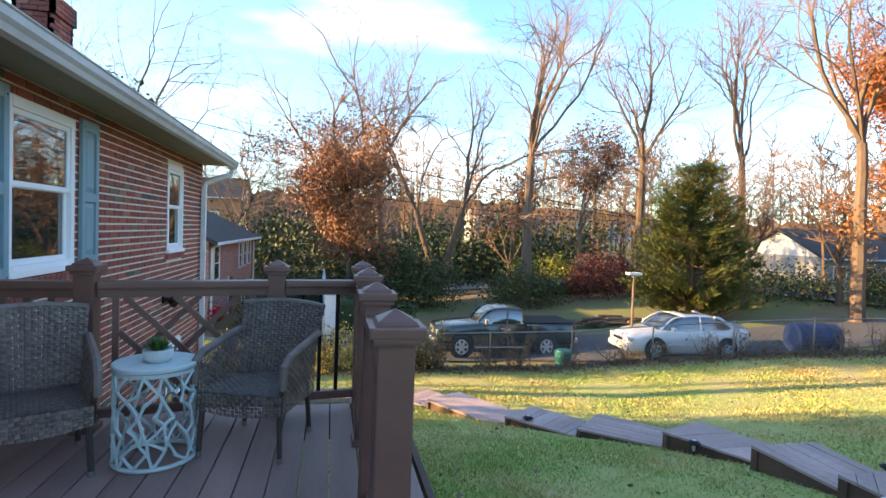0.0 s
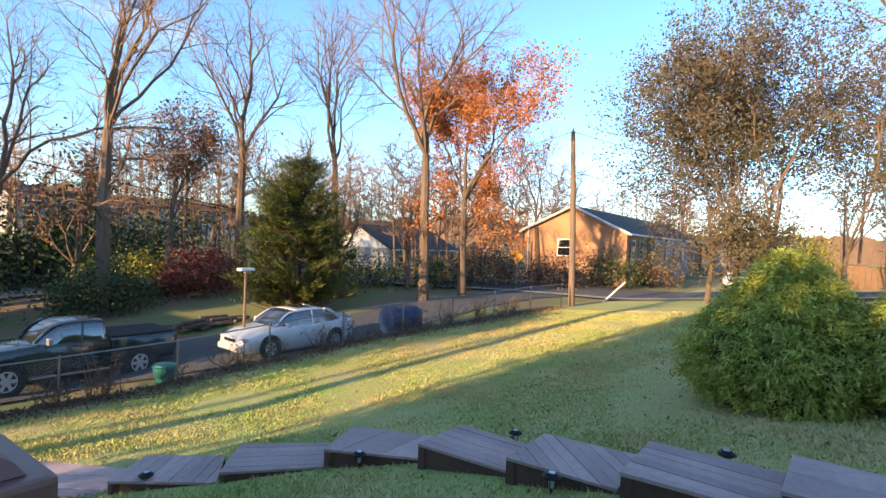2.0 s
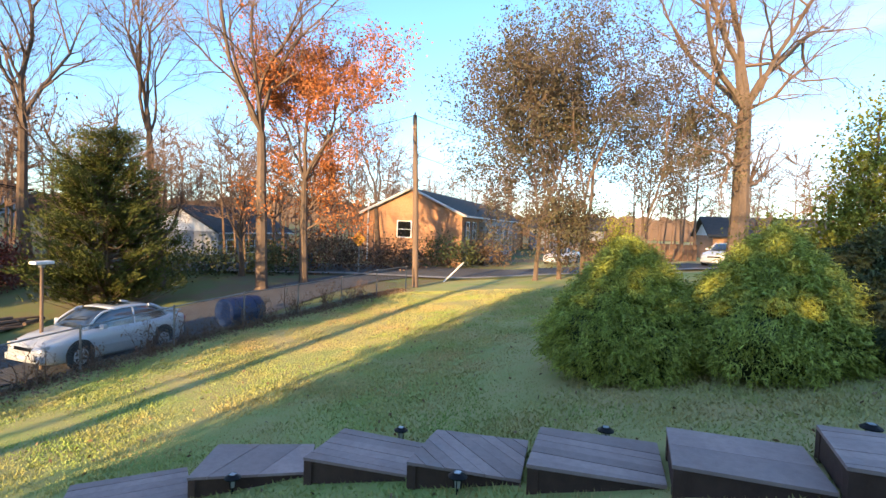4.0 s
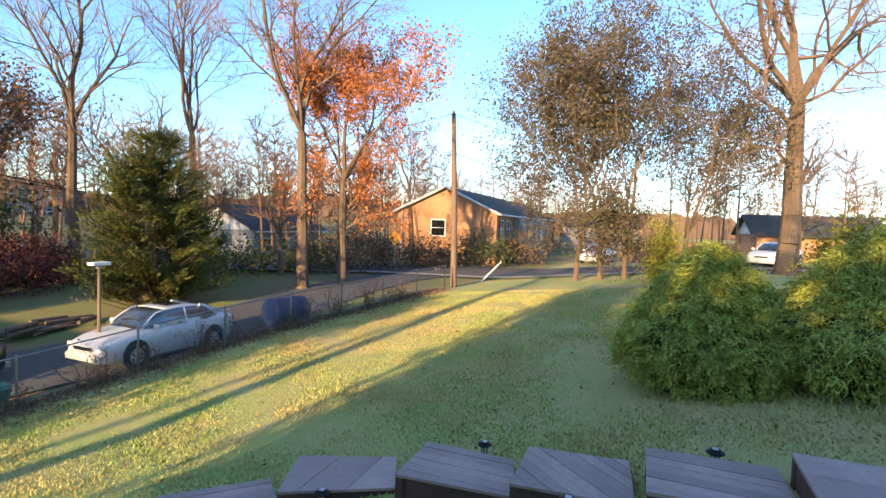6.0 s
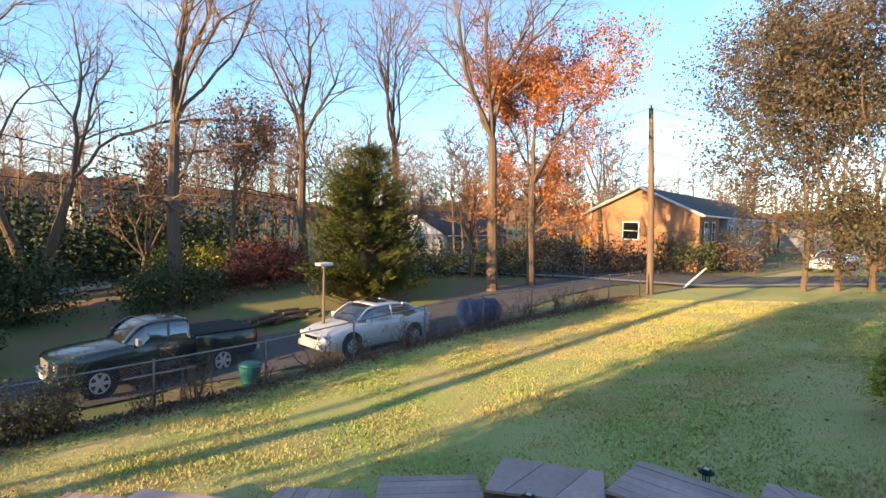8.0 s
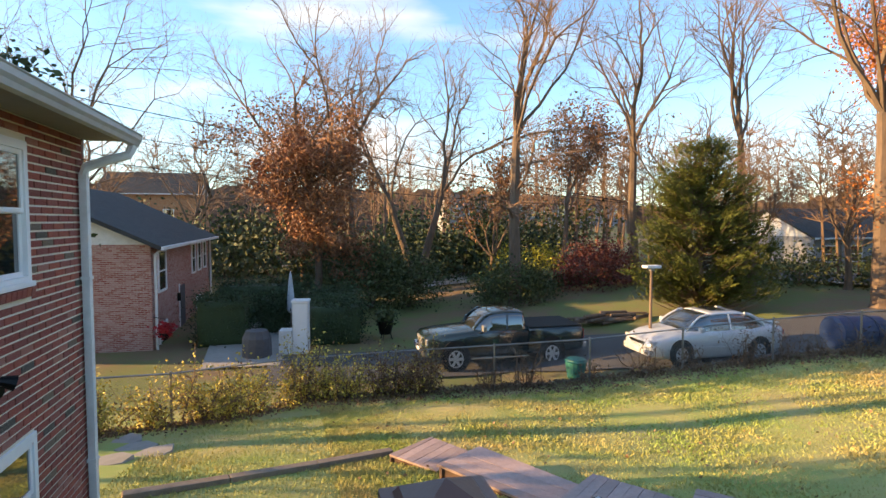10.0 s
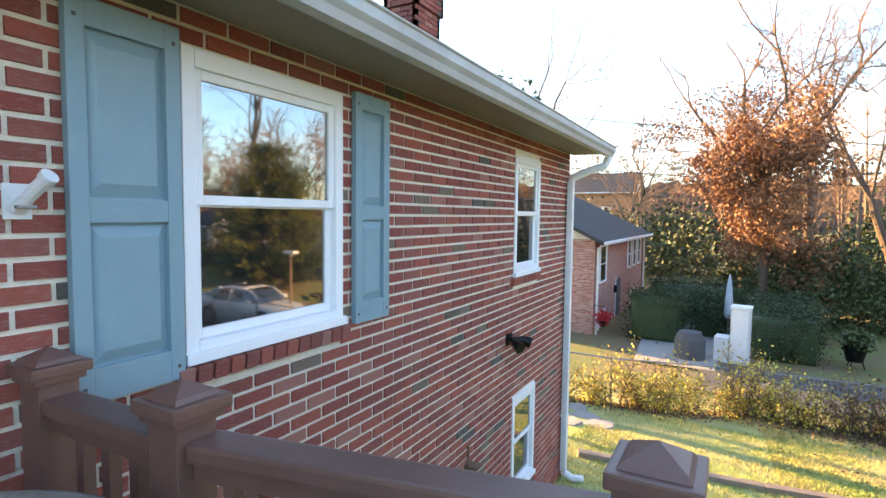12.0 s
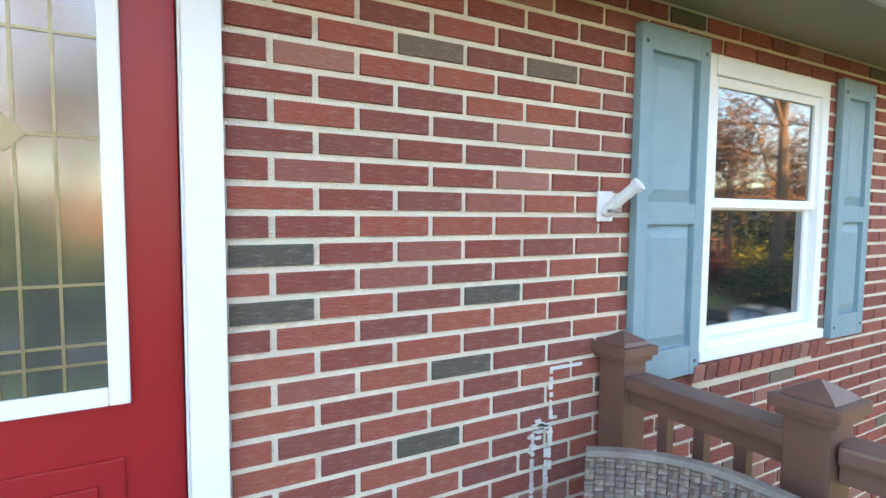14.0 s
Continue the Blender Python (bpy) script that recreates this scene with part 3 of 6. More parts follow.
part("came_diamond", box((-0.0215, -0.026, -0.026), (-0.018, 0.026, 0.026), 0.0, None, Matrix.Translation((0, 0.68, 1.50)) @ Matrix.Rotation(math.pi / 4, 4, "X")), M_GOLDM, lite)
for y0, y1 in ((0.14, 0.46), (0.54, 0.86)):
    bm = bmesh.new()
    box((-0.031, y0, 0.2), (-0.024, y1, 0.82), 0.003, bm)
    box((-0.026, y0 + 0.05, 0.25), (-0.017, y1 - 0.05, 0.77), 0.004, bm)
    part("door_panel", bm, M_RED, door)

# white paint marks left where something was taken off the wall
mk = thing("paint_marks", (0, 0, 0), "flaking white paint lines left on the brick", "stain", kind="structure")
random.seed(5)
for y, z0, z1 in ((0.43, 0.55, 0.885), (0.36, 0.30, 0.68), (0.415, 0.30, 0.62)):
    z = z0
    while z < z1:
        h = random.uniform(0.008, 0.04)
        part("paint_fleck", box((0.0, y - random.uniform(0.003, 0.008), z), (0.0075, y + random.uniform(0.003, 0.008), min(z1, z + h))), M_PAINTW, mk)
        z += h + random.uniform(0.0, 0.012)
part("paint_line", box((0.0, 0.43, 0.875), (0.0075, 0.56, 0.885)), M_PAINTW, mk)
for k in range(16):
    y, z = random.uniform(0.34, 0.44), random.uniform(0.60, 0.72)
    part("paint_fleck", box((0.0, y, z), (0.0078, y + random.uniform(0.006, 0.03), z + random.uniform(0.004, 0.012))), M_PAINTW, mk)

# ---- the deck ----
deck = thing("deck", (0, 0, 0), "brown-stained wooden deck beside the brick house", "deck", kind="structure")
bw = 0.142
x = 0.03
while x < 2.36:
    part("board", box((x, -5.2, -0.035), (x + bw - 0.007, 1.02, 0.0), 0.004), M_DECK, deck)
    x += bw
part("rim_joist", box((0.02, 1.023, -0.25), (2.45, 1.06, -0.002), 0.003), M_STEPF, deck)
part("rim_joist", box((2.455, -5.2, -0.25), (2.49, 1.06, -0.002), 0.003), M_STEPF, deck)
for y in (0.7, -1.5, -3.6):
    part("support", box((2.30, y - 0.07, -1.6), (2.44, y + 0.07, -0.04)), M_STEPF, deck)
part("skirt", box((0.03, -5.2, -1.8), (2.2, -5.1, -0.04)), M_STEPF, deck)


def post(at, h=0.935):
    p = thing("railing_post", (at[0], at[1], 0.0), "brown composite railing post with a pyramid cap", "post", "deck railing posts")
    part("shaft", box((-0.052, -0.052, 0), (0.052, 0.052, h), 0.006), M_RAIL, p)
    c = part("cap", box((-0.078, -0.078, h - 0.012), (0.078, 0.078, h + 0.020), 0.006), M_RAIL, p)
    part("cap_moulding", box((-0.066, -0.066, h - 0.032), (0.066, 0.066, h - 0.013), 0.006), M_RAIL, c)
    bm = bmesh.new()
    lo = [bm.verts.new(v) for v in ((-0.06, -0.06, h + 0.021), (0.06, -0.06, h + 0.021), (0.06, 0.06, h + 0.021), (-0.06, 0.06, h + 0.021))]
    lm = [bm.verts.new(v) for v in ((-0.052, -0.052, h + 0.032), (0.052, -0.052, h + 0.032), (0.052, 0.052, h + 0.032), (-0.052, 0.052, h + 0.032))]
    top = bm.verts.new((0, 0, h + 0.062))
    for k in range(4):
        bm.faces.new((lo[k], lo[(k + 1) % 4], lm[(k + 1) % 4], lm[k]))
        bm.faces.new((lm[k], lm[(k + 1) % 4], top))
    bm.faces.new(lo[::-1])
    part("cap_pyramid", bm, M_RAIL, c)
    part("skirt", box((-0.066, -0.066, 0.001), (0.066, 0.066, 0.04), 0.008), M_RAIL, p)
    return p


P_W, P_L, P_M, P_A = (0.07, 0.68), (0.65, 0.69), (1.66, 0.89), (2.21, 0.96)
P_B, P_C, P_D = (2.20, 0.33), (2.185, -0.43), (2.175, -1.17)
POSTS = (P_W, P_L, P_M, P_A, P_B, P_C, P_D)
for p in POSTS:
    post(p, 0.93)


def rail_panel(a, b, kind):
    """A railing panel between two posts, with its top and bottom rails."""
    a, b = Vector((*a, 0)), Vector((*b, 0))
    d = (b - a)
    ln = d.length - 0.104
    ang = math.degrees(math.atan2(d.y, d.x))
    o = a + d.normalized() * 0.052
    lab = {"square": "brown composite railing panel with square balusters", "cross": "brown railing panel with diagonal lattice infill",
           "metal": "brown railing panel with black metal balusters"}[kind]
    r = thing("railing", (o.x, o.y, 0), lab, "railing", "deck railing", rz=ang)
    bm = box((0, -0.05, 0.815), (ln, 0.05, 0.86), 0.010)
    box((0, -0.025, 0.765), (ln, 0.025, 0.817), 0.004, bm)
    part("top_rail", bm, M_RAIL, r)
    part("bottom_rail", box((0, -0.024, 0.07), (ln, 0.024, 0.125), 0.006), M_RAIL, r)
    if kind == "square":
        n = max(2, round(ln / 0.125))
        for k in range(1, n):
            part("baluster", box((ln * k / n - 0.017, -0.017, 0.125), (ln * k / n + 0.017, 0.017, 0.766), 0.003), M_RAIL, r)
    elif kind == "metal":
        n = max(2, round(ln / 0.125))
        for k in range(1, n):
            part("baluster", box((ln * k / n - 0.012, -0.012, 0.125), (ln * k / n + 0.012, 0.012, 0.766), 0.003), M_BLACK, r, "black metal baluster")
    else:
        z0, z1, w = 0.125, 0.766, 0.017
        for x in (0.09, ln - 0.09):
            part("baluster", box((x - 0.017, -0.017, z0), (x + 0.017, 0.017, z1), 0.003), M_RAIL, r)
        xa, xb = 0.108, ln - 0.108
        slope = (z1 - z0) / (xb - xa) * 1.15

        def strip(c, s, depth):
            """A slanted lath z = c + s*x, cut to the panel."""
            pts = []
            for xx, zz in ((xa, c + s * xa), (xb, c + s * xb)):
                pts.append((xx, zz))
            (x1, q1), (x2, q2) = pts
            t0, t1 = 0.0, 1.0
            for lim, sign in ((z0, 1), (z1, -1)):
                f1, f2 = sign * (q1 - lim), sign * (q2 - lim)
                if f1 < 0 and f2 < 0:
                    return
                if f1 < 0:
                    t0 = max(t0, f1 / (f1 - f2))
                if f2 < 0:
                    t1 = min(t1, f1 / (f1 - f2))
            if t1 - t0 < 0.05:
                return
            p1 = Vector((x1 + (x2 - x1) * t0, depth, q1 + (q2 - q1) * t0))
            p2 = Vector((x1 + (x2 - x1) * t1, depth, q1 + (q2 - q1) * t1))
            v = p2 - p1
            m = Matrix.Translation(p1) @ Matrix.Rotation(-math.atan2(v.z, v.x), 4, "Y")
            part("lath", box((0, -0.009, -0.017), (v.length, 0.009, 0.017), 0.003, None, m), M_RAIL, r)
        h = z1 - z0
        for off in (-0.42, 0.0, 0.36):
            strip(z0 - slope * xa + off * h - 0.03, slope, 0.011)
        for off in (-0.36, 0.0, 0.42):
            strip(z1 + slope * xa + off * h + 0.03, -slope, -0.011)
    return r


rail_panel(P_W, P_L, "square")
rail_panel(P_L, P_M, "cross")
rail_panel(P_M, P_A, "metal")
rail_panel(P_A, P_B, "metal")
rail_panel(P_B, P_C, "square")
rail_panel(P_C, P_D, "square")


# ---- plants ----
class Soup:
    """Collects tubes and leaves quickly into plain lists."""

    def __init__(self):
        self.v, self.f = [], []

    def seg(self, p0, p1, r0, r1, n):
        d = p1 - p0
        if d.length < 1e-6:
            return
        d = d.normalized()
        u = d.cross(Vector((0.31, 0.95, 0.05))).normalized()
        w = d.cross(u)
        k = len(self.v)
        for p, r in ((p0, r0), (p1, r1)):
            for j in range(n):
                a = 2 * math.pi * j / n
                q = p + (u * math.cos(a) + w * math.sin(a)) * r
                self.v.append((q.x, q.y, q.z))
        for j in range(n):
            self.f.append((k + j, k + (j + 1) % n, k + n + (j + 1) % n, k + n + j))

    def leaf(self, p, size, rnd, droop=0.0, long=1.0):
        a = Vector((rnd.gauss(0, 1), rnd.gauss(0, 1), rnd.gauss(0, 1) - droop)).normalized()
        b = a.orthogonal().normalized()
        b.rotate(Matrix.Rotation(rnd.uniform(0, 6.28), 3, a))
        s = size * rnd.uniform(0.6, 1.3)
        k = len(self.v)
        for q in (p, p + a * s * 0.5 * long + b * s * 0.32, p + a * s * long, p + a * s * 0.5 * long - b * s * 0.32):
            self.v.append((q.x, q.y, q.z))
        self.f.append((k, k + 1, k + 2, k + 3))

    def mesh(self, name, material):
        return mesh(name, self.v, self.f, material)


def tree(at, height, r, seed, label, fork=0.42, spread=0.55, limbs=4, lean=(0, 0), depth=4, leaves=None, leaf_n=0, leaf_size=0.12, stems=None,
         upright=0.25, name="tree", group="", leaf_from=0.0, side=0):
    rnd = random.Random(seed)
    z0 = ground_z(at[0], at[1]) - 0.1 if len(at) == 2 else at[2]
    t = thing(name, (at[0], at[1], z0), label, "tree", group)
    trunk, crown, leaf = Soup(), Soup(), Soup()

    def jitter(d, s):
        return (d + Vector((rnd.gauss(0, s), rnd.gauss(0, s), rnd.gauss(0, s)))).normalized()

    def branch(p, d, ln, rad, lev):
        steps = 5 if lev <= 1 else (4 if lev == 2 else 3)
        for i in range(steps):
            d = jitter(d, 0.13 + 0.03 * lev)
            d = (d + Vector((0, 0, upright * (0.22 if lev < 3 else 0.10)))).normalized()
            q = p + d * (ln / steps)
            r1 = rad * (1 - 0.55 / steps) if lev < depth else rad * (1 - 0.7 / steps)
            (trunk if lev <= 1 else crown).seg(p, q, rad, r1, 7 if lev == 0 else (5 if lev <= 1 else (4 if lev == 2 else 3)))
            p, rad = q, r1
            if lev < depth and (i >= 1 or lev > 1):
                for c in range(1 if lev < 2 else rnd.choice((1, 2, 2))):
                    side_v = d.cross(Vector((rnd.gauss(0, 1), rnd.gauss(0, 1), rnd.gauss(0, 1)))).normalized()
                    nd = (d * (1 - spread * 0.55) + side_v * spread * rnd.uniform(0.8, 1.3)).normalized()
                    branch(p, nd, ln * rnd.uniform(0.42, 0.62), max(0.007, rad * rnd.uniform(0.4, 0.6)), lev + 1)
            if leaves and lev >= depth - 1 and p.z > height * leaf_from:
                for _ in range(leaf_n):
                    leaf.leaf(p + Vector((rnd.gauss(0, 0.17), rnd.gauss(0, 0.17), rnd.gauss(0, 0.17))), leaf_size, rnd, 0.5)
        if lev < depth:
            for c in range(2):
                branch(p, jitter(d, 0.35), ln * rnd.uniform(0.45, 0.65), rad * 0.8, lev + 1)

    for sx, sy, hh, rr in (stems or ((lean[0], lean[1], fork, r),)):
        p = Vector((0, 0, 0)) + Vector((sx, sy, 0)) * 0.08
        d = Vector((sx, sy, 1)).normalized()
        n = 6
        hf = height * hh
        rad = rr
        trunk.seg(p - Vector((0, 0, 0.1)), p + Vector((0, 0, 0.25)), rr * 1.5, rr * 1.08, 8)
        p = p + Vector((0, 0, 0.25))
        for i in range(n):
            d = jitter(d, 0.035)
            q = p + d * (hf / n)
            r1 = rr * (1 - 0.35 * (i + 1) / n)
            trunk.seg(p, q, rad, r1, 8)
            p, rad = q, r1
            if side and i >= 2:
                for _ in range(side):
                    nd = Vector((rnd.gauss(0, 1), rnd.gauss(0, 1), 0.35)).normalized()
                    branch(p, nd, height * 0.18, rad * 0.35, 2)
        a0 = rnd.uniform(0, 6.28)
        for k in range(limbs):
            a = a0 + 2 * math.pi * k / limbs + rnd.uniform(-0.4, 0.4)
            s = spread * rnd.uniform(0.5, 1.0) if k else spread * 0.15
            nd = (d + Vector((math.cos(a) * s, math.sin(a) * s, 0))).normalized()
            branch(p, nd, (height - hf) * rnd.uniform(0.55, 0.72), rad * (0.78 if k == 0 else rnd.uniform(0.45, 0.65)), 1)
    part("trunk", trunk.mesh("trunk", M_BARK), None, t)
    part("crown", crown.mesh("crown", M_TWIG), None, t)
    if leaves and leaf.v:
        part("foliage", leaf.mesh("foliage", leaves), None, t)
    return t


unseen_evergreens = []
BARE = "tall bare deciduous tree with fine brown twigs"
tree((5.4, 34.5), 17, 0.34, 11, "bare tree with two leaning trunks", stems=((-0.34, 0, 0.45, 0.30), (-0.05, 0.0, 0.42, 0.34)), spread=0.6, limbs=3)
tree((9.5, 34.0), 16.5, 0.36, 12, "bare tree with a trunk forking low in a V", stems=((-0.20, 0, 0.36, 0.27), (0.17, 0, 0.40, 0.29)), spread=0.5, limbs=3)
tree((13.0, 26.0), 16.5, 0.33, 13, BARE, fork=0.52, spread=0.62, limbs=5, lean=(0.05, 0), side=1)
tree((21.0, 27.0), 15.5, 0.30, 14, BARE, fork=0.5, spread=0.55, limbs=4, lean=(-0.06, 0))
tree((25.0, 23.5), 15.0, 0.26, 15, BARE, fork=0.5, spread=0.45, limbs=4)
tree((24.0, 15.6), 15.5, 0.30, 16, BARE, fork=0.48, spread=0.60, limbs=5)
tree((26.6, 14.9), 12.5, 0.24, 17, "maple with sparse bright orange autumn leaves", fork=0.42, spread=0.55, limbs=5, leaves=M_ORANGE, leaf_n=4, leaf_size=0.13, side=2, upright=0.5)
tree((3.0, 28.5), 9.4, 0.22, 18, "oak holding copper-brown autumn leaves", fork=0.55, spread=0.55, limbs=5, leaves=M_COPPER, leaf_n=2, leaf_size=0.16, side=7, upright=0.1)
tree((2.4, 40.5), 13.5, 0.24, 19, "tall oak with rusty leaves in its crown", fork=0.4, spread=0.6, limbs=4, leaves=M_COPPER, leaf_n=1, leaf_size=0.2)
tree((30.6, 3.2), 11.5, 0.14, 20, "slim tree with dull sparse autumn leaves", fork=0.22, spread=0.6, limbs=5, leaves=M_DULL, leaf_n=3, leaf_size=0.14, side=1, upright=0.25)
tree((31.0, 2.0), 12.0, 0.13, 21, "slim tree with dull sparse autumn leaves", fork=0.22, spread=0.6, limbs=5, leaves=M_DULL, leaf_n=3, leaf_size=0.14, upright=0.25)
tree((31.0, 0.8), 12.5, 0.16, 22, "slim tree with dull green-brown sparse leaves", fork=0.2, spread=0.7, limbs=5, leaves=M_DULL, leaf_n=3, leaf_size=0.14, side=2, upright=0.25)
tree((31.5, -2.0), 9.5, 0.14, 23, "tree with sparse green and brown leaves", fork=0.2, spread=0.65, limbs=5, leaves=M_DULL, leaf_n=3, leaf_size=0.12, upright=0.4)
tree((31.1, -6.4), 17.5, 0.48, 24, "massive bare tree with crooked spreading limbs", fork=0.45, spread=0.85, limbs=6, upright=0.1, side=1)
tree((41.0, 17.0), 11.5, 0.22, 25, BARE, fork=0.4, spread=0.5, limbs=4)
tree((-15.5, 50.7), 25.3, 0.36, 26, "round-crowned bare tree behind the house", fork=0.30, spread=0.8, limbs=6, depth=4, side=1)
tree((-6.0, 47.0), 12.5, 0.26, 27, "bare brown tree behind the neighbouring house", fork=0.3, spread=0.7, limbs=5)
tree((22.0, 24.0), 10.0, 0.2, 28, BARE, fork=0.35, spread=0.55, limbs=4, depth=3)
tree((27.5, 19.5), 7.5, 0.17, 29, "small bare tree with tangled twigs", fork=0.25, spread=0.7, limbs=5, depth=4)
tree((22.3, 20.0), 6.5, 0.20, 30, "low bare tree with tangled twigs", fork=0.3, spread=0.8, limbs=5, depth=4)
tree((14.5, 33.5), 8.0, 0.20, 31, "young oak with rusty leaves", fork=0.2, spread=0.6, limbs=5, leaves=M_COPPER, leaf_n=2, leaf_size=0.22, depth=3)
tree((19.5, 33.0), 11.0, 0.22, 32, "bare tree with a few tan leaves", fork=0.35, spread=0.55, limbs=4, leaves=M_COPPER, leaf_n=1, leaf_size=0.2)
tree((13.5, -12.0), 9.0, 0.2, 33, "bare tree beyond the shrubs", fork=0.3, spread=0.6, limbs=5, depth=4)
# evergreens added behind the roof, out of view, to shade shrubs and far lawn
for k, (x, y, r, h) in enumerate(((-12, -3.5, 2.8, 15.5), (-12, -0.5, 3.0, 16.0), (-12, 2.4, 3.0, 16.0), (-12, 5.0, 2.4, 16.0), (-12, 7.5, 1.3, 14.0))):
    unseen_evergreens.append((x, y, r, h, 300 + k))
# unseen bare trees added in the west; their trunks throw the lawn's long shadows
for k, (x, y, r, h) in enumerate(((-15.0, 13.45, 0.30, 21), (-18.5, 12.25, 0.13, 19), (-24.0, 16.6, 0.16, 22))):
    tree((x, y), h, r, 40 + k, "unseen bare tree added to throw a shadow stripe", fork=0.62, spread=0.6, limbs=4, depth=2)



def woods(name, spots, seed, hmin, hmax, label):
    """A far stand of bare trees, as one piece of scenery."""
    rnd = random.Random(seed)
    s = Soup()
    for x, y in spots:
        h = rnd.uniform(hmin, hmax)
        z = ground_z(x, y)
        p = Vector((x, y, z))
        d = Vector((rnd.gauss(0, 0.06), rnd.gauss(0, 0.06), 1)).normalized()
        r = h * 0.013
        for i in range(8):
            q = p + d * h / 8
            s.seg(p, q, r * (1 - i / 9), r * (1 - (i + 1) / 9), 4)
            p = q
            if i >= 2:
                for _ in range(5):
                    b = Vector((rnd.gauss(0, 1), rnd.gauss(0, 1), rnd.uniform(0.3, 1.3))).normalized()
                    e = p + b * h * rnd.uniform(0.10, 0.24)
                    s.seg(p, e, r * 0.35, 0.015, 3)
                    for _ in range(4):
                        t0 = p + (e - p) * rnd.uniform(0.3, 1)
                        s.seg(t0, t0 + (b + Vector((rnd.gauss(0, .7), rnd.gauss(0, .7), rnd.gauss(0.2, .5)))) * h * rnd.uniform(0.03, 0.09), 0.025, 0.012, 3)
    return tagged(new(name, s.mesh(name, M_TWIG)), label, "woods", kind="stuff")


rnd = random.Random(77)
woods("far_woods", [(rnd.uniform(-45, 60), rnd.uniform(50, 100)) for _ in range(170)], 1, 9, 15, "far stand of bare brown winter trees")
woods("far_woods", [(rnd.uniform(48, 120), rnd.uniform(10, 60)) for _ in range(120)], 2, 7, 12, "far stand of bare brown winter trees")
woods("far_woods", [(rnd.uniform(45, 110), rnd.uniform(-40, 8)) for _ in range(80)], 3, 6, 10, "far stand of bare brown winter trees")
woods("far_woods", [(rnd.uniform(26, 44), rnd.uniform(20, 42)) for _ in range(34)], 4, 5, 10, "stand of bare brown winter trees")


def shrub(at, size, n, leaf, material, seed, label, name="shrub", shape="round", droop=0.2, long=1.0, stems=6, group="", z=None, clear=0.0):
    """Leaves in clumps round a rough outline, over a few stems."""
    rnd = random.Random(seed)
    z0 = ground_z(at[0], at[1]) - 0.05 if z is None else z
    t = thing(name, (at[0], at[1], z0), label, "shrub" if name != "tree" else "tree", group)
    s, st = Soup(), Soup()
    sx, sy, h = size
    clumps = []
    for _ in range(max(24, n // 60)):
        a, b = rnd.uniform(0, 6.28), rnd.random()
        if shape == "cone":
            zz = h * (1 - math.sqrt(rnd.random()) * 0.97) * 0.98 + 0.03
            rr = (1 - zz / h) ** 0.8 * rnd.uniform(0.55, 1.05)
            cl = Vector((math.cos(a) * rr * sx, math.sin(a) * rr * sy, zz))
        elif shape == "cedar":
            zz = h * (1 - math.sqrt(rnd.random()) * 0.97)
            f = zz / h
            rr = min(1.0, (1 - f) * 1.2) ** 1.0 * (0.75 + 0.25 * min(1, f * 6)) * rnd.uniform(0.6, 1.08)
            cl = Vector((math.cos(a) * rr * sx, math.sin(a) * rr * sy, zz))
        elif shape == "box":
            cl = Vector((rnd.uniform(-sx, sx), rnd.uniform(-sy, sy), rnd.uniform(0.05, h)))
            k = rnd.randrange(3)
            if k == 0:
                cl.x = sx * rnd.choice((-1, 1))
            elif k == 1:
                cl.y = sy * rnd.choice((-1, 1))
            else:
                cl.z = h
        else:
            e = math.asin(rnd.uniform(-0.45, 1.0))
            q = rnd.uniform(0.72, 1.04)
            cl = Vector((math.cos(a) * math.cos(e) * sx * q, math.sin(a) * math.cos(e) * sy * q, h * 0.36 + math.sin(e) * h * 0.62 * q))
            cl.z = max(0.05, cl.z)
        clumps.append(cl)
    per = max(8, n // len(clumps))
    cs = leaf * (2.2 if shape == "box" else 3.0)
    for cl in clumps:
        g = cs * rnd.uniform(0.7, 1.5)
        for _ in range(per):
            s.leaf(cl + Vector((rnd.gauss(0, g), rnd.gauss(0, g), rnd.gauss(0, g * 0.8))), leaf, rnd, droop, long)
    for _ in range(stems):
        cl = rnd.choice(clumps)
        p, e = Vector((rnd.gauss(0, 0.06), rnd.gauss(0, 0.06), -0.05)), cl * 0.85
        m = (p + e) * 0.5 + Vector((0, 0, h * 0.1))
        st.seg(p, m, 0.035, 0.022, 5)
        st.seg(m, e, 0.022, 0.008, 4)
    if shape == "box" and not clear:
        core = bmesh.new()
        bmesh.ops.create_cube(core, size=2.0)
        bmesh.ops.subdivide_edges(core, edges=core.edges[:], cuts=6, use_grid_fill=True)
        for v in core.verts:
            k = 0.97 + 0.05 * noise.noise(v.co * 2.3 + Vector((seed, 0, 0)))
            v.co = Vector((v.co.x * sx * k, v.co.y * sy * k, h * 0.5 * (1 + v.co.z * k)))
        part("inner_body", core, material, t, "dense inner twigs", smooth=True)
    if clear:
        st.seg(Vector((0, 0, -clear)), Vector((0, 0, h * 0.8)), 0.09, 0.03, 7)
    if shape in ("cedar", "cone"):
        st.seg(Vector((0, 0, -0.1)), Vector((0, 0, h * 0.9)), sx * 0.06, 0.02, 6)
    part("stem", st.mesh("stem", M_BARK), None, t)
    part("foliage", s.mesh("foliage", material), None, t)
    return t


